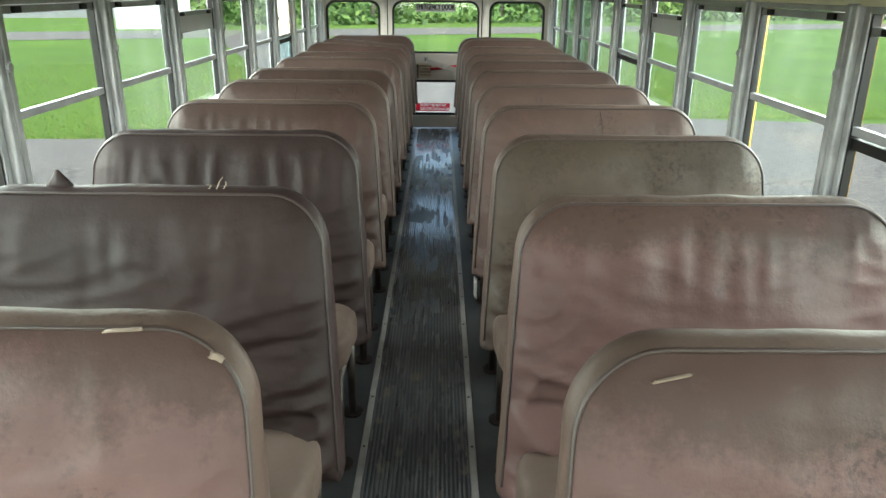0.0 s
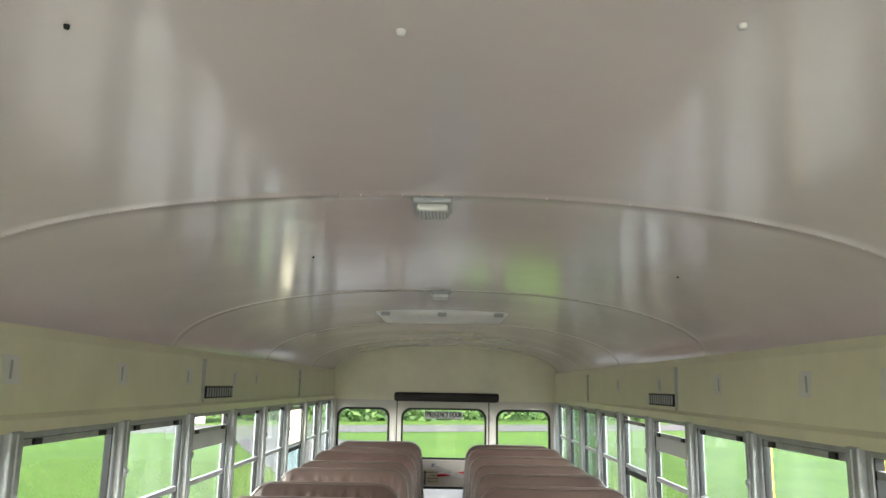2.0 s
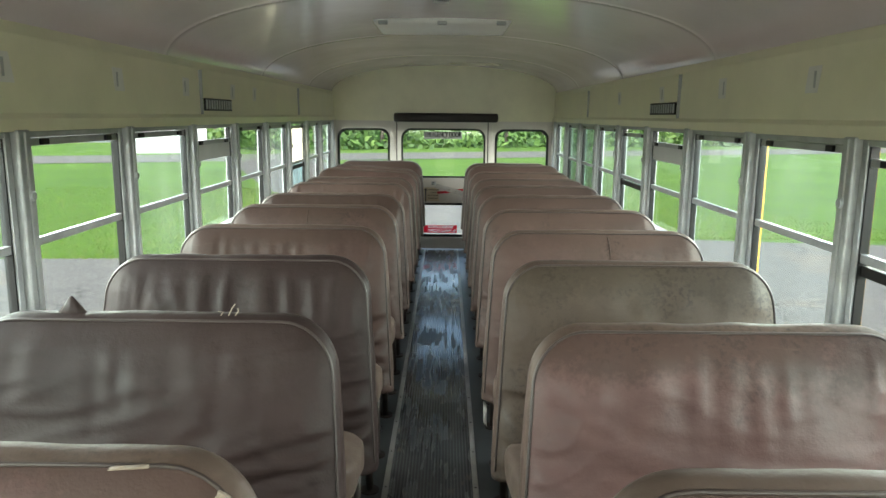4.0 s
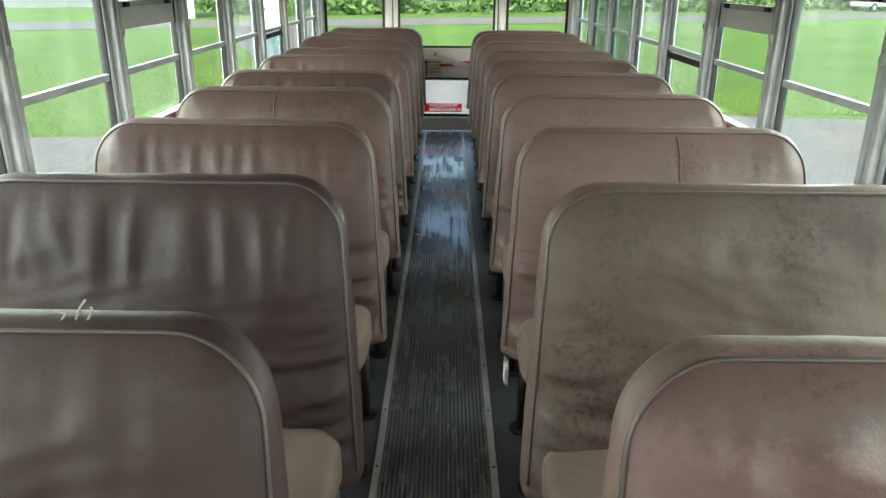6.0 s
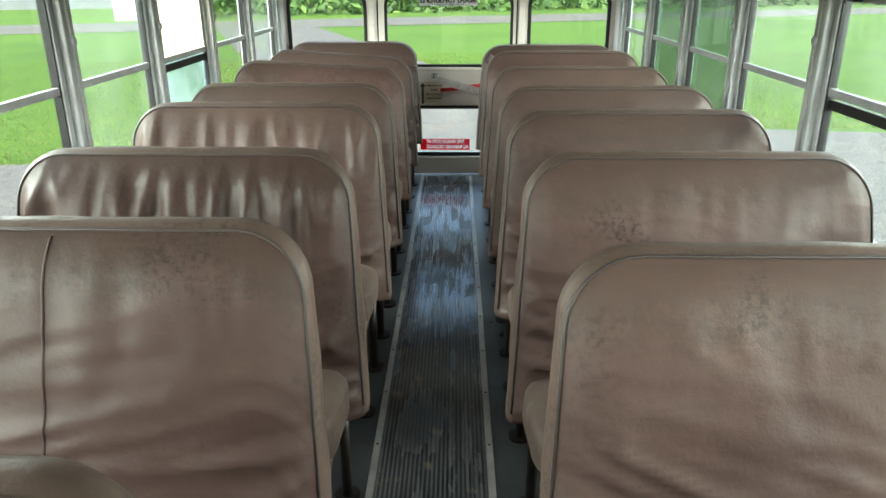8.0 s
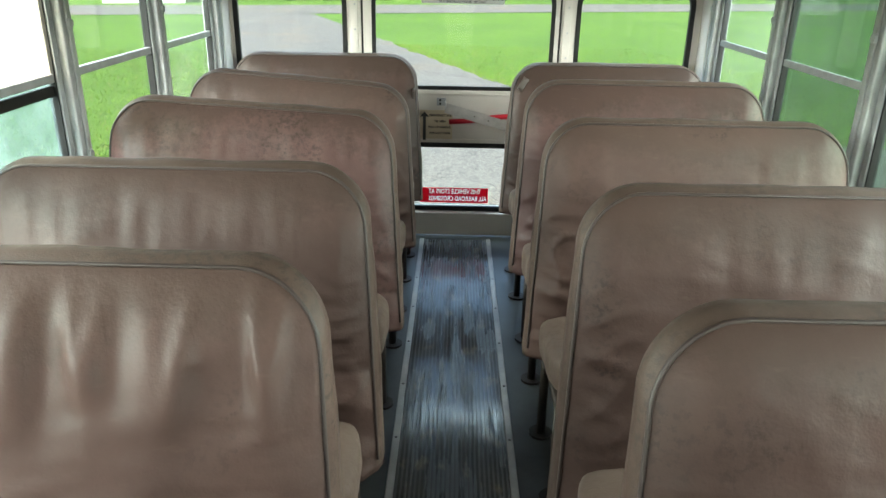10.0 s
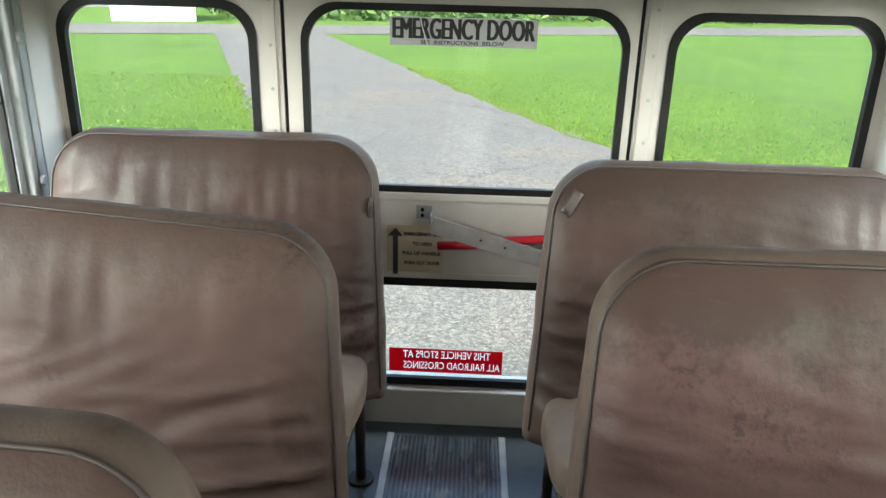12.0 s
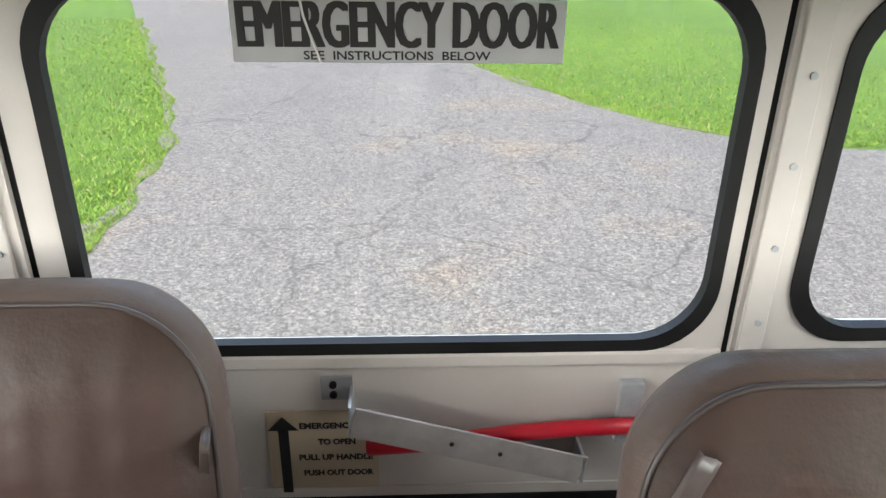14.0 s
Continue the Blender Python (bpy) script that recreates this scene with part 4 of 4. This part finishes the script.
bm = box(bmesh.new(), -0.365, 0.365, 5.06, 5.62, hz, hz + 0.05, 0.02)
part("cover", bm, WHITE, hatch, smooth=True)
for x in (-0.31, 0.0, 0.31):
    part("latch", box(bmesh.new(), x - 0.025, x + 0.025, 5.045, 5.075, hz - 0.006, hz + 0.014, 0.004), POSTM, hatch)

for s, y in ((-1, 4.87), (1, 4.90)):
    v = thing("side_vent", "dark slotted speaker vent in the side panel", "vent", "side vents")
    xa, xb = sorted((s * (XW - 0.012), s * (XW - 0.001)))
    part("frame", box(bmesh.new(), xa, xb, y - 0.22, y + 0.22, 1.412, 1.472, 0.002), DARK, v)
    for k in range(11):
        xa, xb = sorted((s * (XW - 0.016), s * (XW - 0.011)))
        part("slat", box(bmesh.new(), xa, xb, y - 0.2 + k * 0.04 - 0.012, y - 0.2 + k * 0.04 + 0.004, 1.420, 1.464), POSTM, v)
for s, ys_ in ((-1, (3.06, 3.74, 4.42, 5.15, 5.62)), (1, (2.93, 3.36, 4.1, 4.95, 5.9))):
    for i, y in enumerate(ys_):
        lab = thing("paper_label", "torn pale paper label stuck on the side panel", "label", "panel labels")
        xa, xb = sorted((s * (XW - 0.0025), s * (XW + 0.002)))
        bm = box(bmesh.new(), xa, xb, y - 0.05, y + 0.03, 1.475, 1.555)
        for v in bm.verts:
            v.co.y += 0.015 * math.sin(v.co.z * 60 + i)
        part("sheet", bm, LABELP, lab)
        part("mark", box(bmesh.new(), *sorted((s * (XW - 0.004), s * (XW - 0.0028))), y - 0.02, y - 0.008, 1.49, 1.54), POSTM, lab)

# ---- outdoors ----
m, nt, b = material("lawn grass", (0.07, 0.14, 0.015), 0.9)
n1, n2, n3 = noise_node(nt, 0.25, 5), noise_node(nt, 3.0, 8, 0.7), noise_node(nt, 40.0, 4, 0.8)
c = ramp(nt, n1.outputs[0], ((0.3, (0.055, 0.126, 0.005)), (0.7, (0.087, 0.175, 0.008))))
c = mix(nt, ramp(nt, n2.outputs[0], ((0.4, (0, 0, 0)), (0.8, (0.6,) * 3))), c, (0.035, 0.085, 0.008))
nt.links.new(c, b.inputs["Base Color"])
bump(nt, b, n3.outputs[0], 0.8, 0.05)
GRASS = m
m, nt, b = material("weathered asphalt", (0.3, 0.29, 0.27), 0.9)
n1, n2 = noise_node(nt, 0.6, 6), noise_node(nt, 38.0, 5, 0.85)
c = ramp(nt, n1.outputs[0], ((0.3, (0.116, 0.113, 0.104)), (0.55, (0.148, 0.143, 0.128)), (0.72, (0.205, 0.165, 0.120))))
c = mix(nt, ramp(nt, n2.outputs[0], ((0.41, (0.92,) * 3), (0.56, (0, 0, 0)))), c, (0.050, 0.049, 0.047))
c = mix(nt, ramp(nt, n2.outputs[0], ((0.56, (0, 0, 0)), (0.70, (0.9,) * 3))), c, (0.30, 0.28, 0.25))
tc = nt.nodes.new("ShaderNodeTexCoord")
wob = noise_node(nt, 1.5, 4)
va = nt.nodes.new("ShaderNodeVectorMath")
va.operation = 'MULTIPLY_ADD'
va.inputs[1].default_value = (0.8, 0.8, 0)
nt.links.new(wob.outputs[1], va.inputs[0])
nt.links.new(tc.outputs["Object"], va.inputs[2])
crk = []
for scale, wd in ((0.42, 0.007), (6.5, 0.05)):
    vo = nt.nodes.new("ShaderNodeTexVoronoi")
    vo.feature = 'DISTANCE_TO_EDGE'
    vo.inputs["Scale"].default_value = scale
    nt.links.new(va.outputs[0], vo.inputs["Vector"])
    crk.append(ramp(nt, vo.outputs[0], ((0.0, (0.75,) * 3), (wd, (0, 0, 0)))))
c = mix(nt, crk[0], c, (0.04, 0.039, 0.036))
fine = nt.nodes.new("ShaderNodeMath")
fine.operation = 'MULTIPLY'
nt.links.new(crk[1], fine.inputs[0])
nt.links.new(ramp(nt, n1.outputs[0], ((0.35, (0.0,) * 3), (0.62, (0.95,) * 3))), fine.inputs[1])
c = mix(nt, fine.outputs[0], c, (0.030, 0.029, 0.027))
nt.links.new(c, b.inputs["Base Color"])
bump(nt, b, n2.outputs[0], 0.5, 0.01)
ASPHALT = m

bm = bmesh.new()
bmesh.ops.create_grid(bm, x_segments=60, y_segments=60, size=1500)
for v in bm.verts:
    v.co.z = GROUND
setting("ground", bm, GRASS, "bright green mown lawn around the bus")


def road_near(x):
    return 42.0 + 0.37 * x


bm = bmesh.new()
rows = []
for k in range(0, 330):
    y = -25 + k * 0.25
    j1, j2 = 0.16 * noise.noise(Vector((0, y * 1.7, 3))), 0.16 * noise.noise(Vector((9, y * 1.7, 3)))
    if y < 12.3:
        xl, xr = -15.0, 16.0
    else:
        f = min(1.0, (y - 12.3) / 0.9)
        xl = -15.0 + (15.0 - 2.2) * math.sqrt(f) if f < 1 else -2.36 - 0.36 * (y - 15.4 + math.sqrt((y - 15.4) ** 2 + 1.2)) * 0.52
        f2 = min(1.0, max(0.0, (y - 14.3) / 0.9))
        base = 0.93 - 0.385 * (y - 20.2) + 1.9 * math.exp(-max(0.0, y - 14.9) / 1.2)
        xr = 16.0 + (base - 16.0) * math.sqrt(f2)
    if y > road_near((xl + xr) / 2) + 1:
        break
    rows.append([bm.verts.new((xl + j1 + (xr - xl) * i / 6, y, GROUND + 0.012)) for i in range(6)] + [bm.verts.new((xr + j2, y, GROUND + 0.012))])
for a, b2 in zip(rows, rows[1:]):
    for i in range(6):
        bm.faces.new((a[i], a[i + 1], b2[i + 1], b2[i]))
setting("pavement", bm, ASPHALT, "cracked grey asphalt lot and driveway behind the bus")
bm = bmesh.new()
v = [bm.verts.new(p) for p in ((-260, road_near(-260), GROUND + 0.02), (260, road_near(260), GROUND + 0.02), (260, road_near(260) + 7.2, GROUND + 0.02), (-260, road_near(-260) + 7.2, GROUND + 0.02))]
bm.faces.new(v)
setting("road", bm, ASPHALT, "pale grey country road beyond the lawn")

m, nt, b = material("woodland leaves", (0.06, 0.12, 0.03), 0.7)
gi = nt.nodes.new("ShaderNodeNewGeometry")
c = ramp(nt, gi.outputs["Random Per Island"], ((0.0, (0.035, 0.075, 0.02)), (0.5, (0.07, 0.15, 0.03)), (1.0, (0.13, 0.22, 0.05))))
nt.links.new(c, b.inputs["Base Color"])
LEAF = m
BARK = worn("grey bark", (0.13, 0.11, 0.09), 0.9, vary=0.4, bumpy=0.4)


def woods():
    """A belt of trees and brush behind the road, as one mass of leaf clumps."""
    rng = np.random.default_rng(5)
    n = 30000
    x = rng.uniform(-95, 110, n)
    hgt = 7 + 4 * np.sin(x * 0.21) + 2.5 * np.sin(x * 0.57 + 1)
    gap = 0.5 + 0.5 * np.sin(x * 0.9 + 2 * np.sin(x * 0.31))
    z = GROUND + hgt * rng.random(n) ** 1.4
    y = road_near(x) + 11.5 + 24 * np.clip((-14 - x) / 10, 0, 1) + 7 * rng.random(n) + 1.5 * gap + 0.12 * (z - GROUND) * rng.normal(0, 1, n)
    size = rng.uniform(0.18, 0.42, n)
    a = rng.normal(0, 1, (n, 3))
    a /= np.linalg.norm(a, axis=1, keepdims=True)
    b_ = np.cross(a, rng.normal(0, 1, (n, 3)))
    b_ /= np.linalg.norm(b_, axis=1, keepdims=True)
    c_ = np.stack([x, y, z], 1)
    s1, s2 = a * size[:, None], b_ * size[:, None] * 0.6
    vs = np.stack([c_ - s1, c_ - s2 * 0.8, c_ + s1, c_ + s2], 1).reshape(-1, 3)
    me = bpy.data.meshes.new("woods")
    me.from_pydata(vs.tolist(), [], np.arange(4 * n).reshape(-1, 4).tolist())
    me.materials.append(LEAF)
    return tagged(new("woods", me), "dense green belt of trees and brush beyond the road", "woods", "", "stuff")


woods()
rng = random.Random(3)
for k in range(26):
    x = -70 + k * 6.1 + rng.uniform(-2, 2)
    y = road_near(x) + 13 + rng.uniform(0, 4) + 24 * min(1.0, max(0.0, (-14 - x) / 10))
    t = thing("tree", "slim roadside tree with pale trunk and leafy crown", "tree", "roadside trees")
    bm = bmesh.new()
    h = rng.uniform(6, 9)
    cyl(bm, (x, y, GROUND - 0.1), (x + rng.uniform(-0.4, 0.4), y, GROUND + h), 0.16, 9, 0.05)
    for q in range(5):
        z = GROUND + h * rng.uniform(0.35, 0.9)
        cyl(bm, (x, y, z), (x + rng.uniform(-2, 2), y + rng.uniform(-1, 1), z + rng.uniform(0.6, 1.6)), 0.05, 6, 0.02)
    part("trunk", bm, BARK, t)
    cr = np.random.default_rng(50 + k)
    n = 500
    d = cr.normal(0, 1, (n, 3))
    d /= np.linalg.norm(d, axis=1, keepdims=True)
    lob = 0.7 + 0.3 * np.sin(d[:, 0] * 5 + k) * np.sin(d[:, 2] * 4 + d[:, 1] * 3)
    p = d * (cr.random((n, 1)) ** 0.4) * lob[:, None] * np.array([2.3, 2.0, 2.8]) + np.array([x, y, GROUND + h * 0.75])
    a = cr.normal(0, 0.22, (n, 3))
    b_ = cr.normal(0, 0.22, (n, 3))
    me = bpy.data.meshes.new("crown")
    me.from_pydata(np.stack([p - a, p - b_, p + a, p + b_], 1).reshape(-1, 3).tolist(), [], np.arange(4 * n).reshape(-1, 4).tolist())
    me.materials.append(LEAF)
    part("crown", me, None, t)


# ---- buildings and vehicle beyond the road ----
SIDING = worn("white siding", (0.74, 0.75, 0.76), 0.6, vary=0.06)
GREYWALL = worn("grey house wall", (0.22, 0.24, 0.25), 0.7, vary=0.15)
ROOFM = worn("grey shingle roof", (0.12, 0.115, 0.11), 0.85, vary=0.3)
PANEM = material("dark far window", (0.03, 0.035, 0.04), 0.15)[0]


def house(name, label, x0, x1, y0, y1, h, wall_mat, turn, windows):
    """A small house: walls, gable roof, windows with frames, a door."""
    cx, cy = (x0 + x1) / 2, (y0 + y1) / 2
    w, d = (x1 - x0) / 2, (y1 - y0) / 2
    hs = thing(name, label, "house", at=(cx, cy, GROUND))
    hs.rotation_euler.z = radians(turn)
    part("wall", box(bmesh.new(), -w, w, -d, d, 0, h), wall_mat, hs)
    bm = bmesh.new()
    e = 0.3
    r = h + 0.9
    v = [bm.verts.new(p) for p in ((-w - e, -d - e, h), (w + e, -d - e, h), (w + e, d + e, h), (-w - e, d + e, h), (-w - e, 0, r), (w + e, 0, r))]
    for f in ((0, 1, 5, 4), (2, 3, 4, 5), (0, 4, 3), (1, 2, 5), (0, 3, 2, 1)):
        bm.faces.new([v[i] for i in f])
    part("roof", bm, ROOFM, hs)
    for x in windows:
        wf = part("window", box(bmesh.new(), x - 0.5, x + 0.5, -d - 0.04, -d + 0.02, 1.0, 2.0, 0.01), SIDING, hs)
        part("pane", box(bmesh.new(), x - 0.43, x + 0.43, -d - 0.05, -d - 0.03, 1.07, 1.93), PANEM, wf)
    return hs


house("white_shed", "plain white metal shed beyond the road", -19.4, -15.3, 45.4, 50.0, 3.0, SIDING, 20, ())
house("grey_house", "low grey house among trees beyond the lawn", -38.0, -24.5, 59.5, 67.0, 3.0, GREYWALL, 18, (-4.5, -1.0, 3.0))

car = thing("parked_van", "pale grey parked van far off by the road", "van", at=(36.0, 66.6, GROUND))
car.rotation_euler.z = radians(20)
part("body", box(bmesh.new(), -2.2, 2.2, -0.9, 0.9, 0.35, 1.15, 0.15), WHITE, car, smooth=True)
part("cabin", box(bmesh.new(), -1.5, 1.9, -0.8, 0.8, 1.1, 1.85, 0.2), WHITE, car, smooth=True)
for x in (-0.8, 0.2, 1.2):
    part("side_window", box(bmesh.new(), x - 0.42, x + 0.42, -0.83, -0.78, 1.22, 1.65, 0.02), PANEM, car)
for x in (-1.4, 1.4):
    for y in (-0.85, 0.85):
        wh = part("wheel", cyl(bmesh.new(), (x, y - 0.1, 0.33), (x, y + 0.1, 0.33), 0.33, 20), DARK, car)
        part("rim", cyl(bmesh.new(), (x, y - 0.115, 0.33), (x, y + 0.115, 0.33), 0.19, 16), ALU, wh)


def lawn_edge():
    """Grass blades and dry straw along the driveway's two edges, as one mass."""
    rng = np.random.default_rng(11)
    n = 36000
    y1 = 12.7 + 12 * rng.random(n) ** 1.5
    x1 = -2.36 - 0.36 * (y1 - 15.4 + np.sqrt((y1 - 15.4) ** 2 + 1.2)) * 0.52 + 0.10 + 0.07 * np.sin(y1 * 5) * np.sin(y1 * 1.7) - 7.0 * rng.random(n) ** 2.2
    y2 = 15.3 + 12 * rng.random(n) ** 1.5
    x2 = 0.93 - 0.385 * (y2 - 20.2) + 1.9 * np.exp(-(y2 - 14.9) / 1.2) - 0.10 - 0.07 * np.sin(y2 * 4) * np.sin(y2 * 1.3) + 7.0 * rng.random(n) ** 2.2
    x, y = np.concatenate([x1, x2]), np.concatenate([y1, y2])
    m_ = len(x)
    h = rng.uniform(0.02, 0.055, m_)
    a = rng.uniform(0, 2 * np.pi, m_)
    w = rng.uniform(0.004, 0.009, m_)
    lx, ly = rng.normal(0, 0.03, m_), rng.normal(0, 0.03, m_)
    z0 = np.full(m_, GROUND)
    p = np.stack([np.stack([x - w * np.cos(a), y - w * np.sin(a), z0], 1), np.stack([x + w * np.cos(a), y + w * np.sin(a), z0], 1), np.stack([x + lx, y + ly, z0 + h], 1)], 1)
    me = bpy.data.meshes.new("grass_edge")
    me.from_pydata(p.reshape(-1, 3).tolist(), [], np.arange(3 * m_).reshape(-1, 3).tolist())
    mt, nt, b = material("grass blades", (0.08, 0.15, 0.01), 0.7)
    gi = nt.nodes.new("ShaderNodeNewGeometry")
    c = ramp(nt, gi.outputs["Random Per Island"], ((0.0, (0.066, 0.142, 0.007)), (0.5, (0.098, 0.190, 0.010)), (0.88, (0.132, 0.224, 0.017)), (0.95, (0.24, 0.19, 0.09))))
    nt.links.new(c, b.inputs["Base Color"])
    me.materials.append(mt)
    tagged(new("grass_edge", me), "uneven grass and dry straw along the driveway edge", "grass", "", "stuff")


lawn_edge()


# ---- running gear under the bus ----
chassis = tagged(thing("chassis", "dark steel bus underbody on four black wheels", "chassis"), kind="structure")
part("underbody", box(bmesh.new(), -1.05, 1.05, YF, YR, -0.32, -0.07), STEEL, chassis)
for y in (0.4, 6.3):
    part("axle", tube(bmesh.new(), [(-0.95, y, GROUND + 0.48), (0.95, y, GROUND + 0.48)], 0.07, 10), STEEL, chassis)
    for x in (-0.93, 0.93):
        wh = part("wheel", cyl(bmesh.new(), (x - 0.14, y, GROUND + 0.48), (x + 0.14, y, GROUND + 0.48), 0.47, 28), DARK, chassis)
        part("rim", cyl(bmesh.new(), (x - 0.15, y, GROUND + 0.48), (x + 0.15, y, GROUND + 0.48), 0.27, 20), YELLOW, wh, "yellow wheel rim")
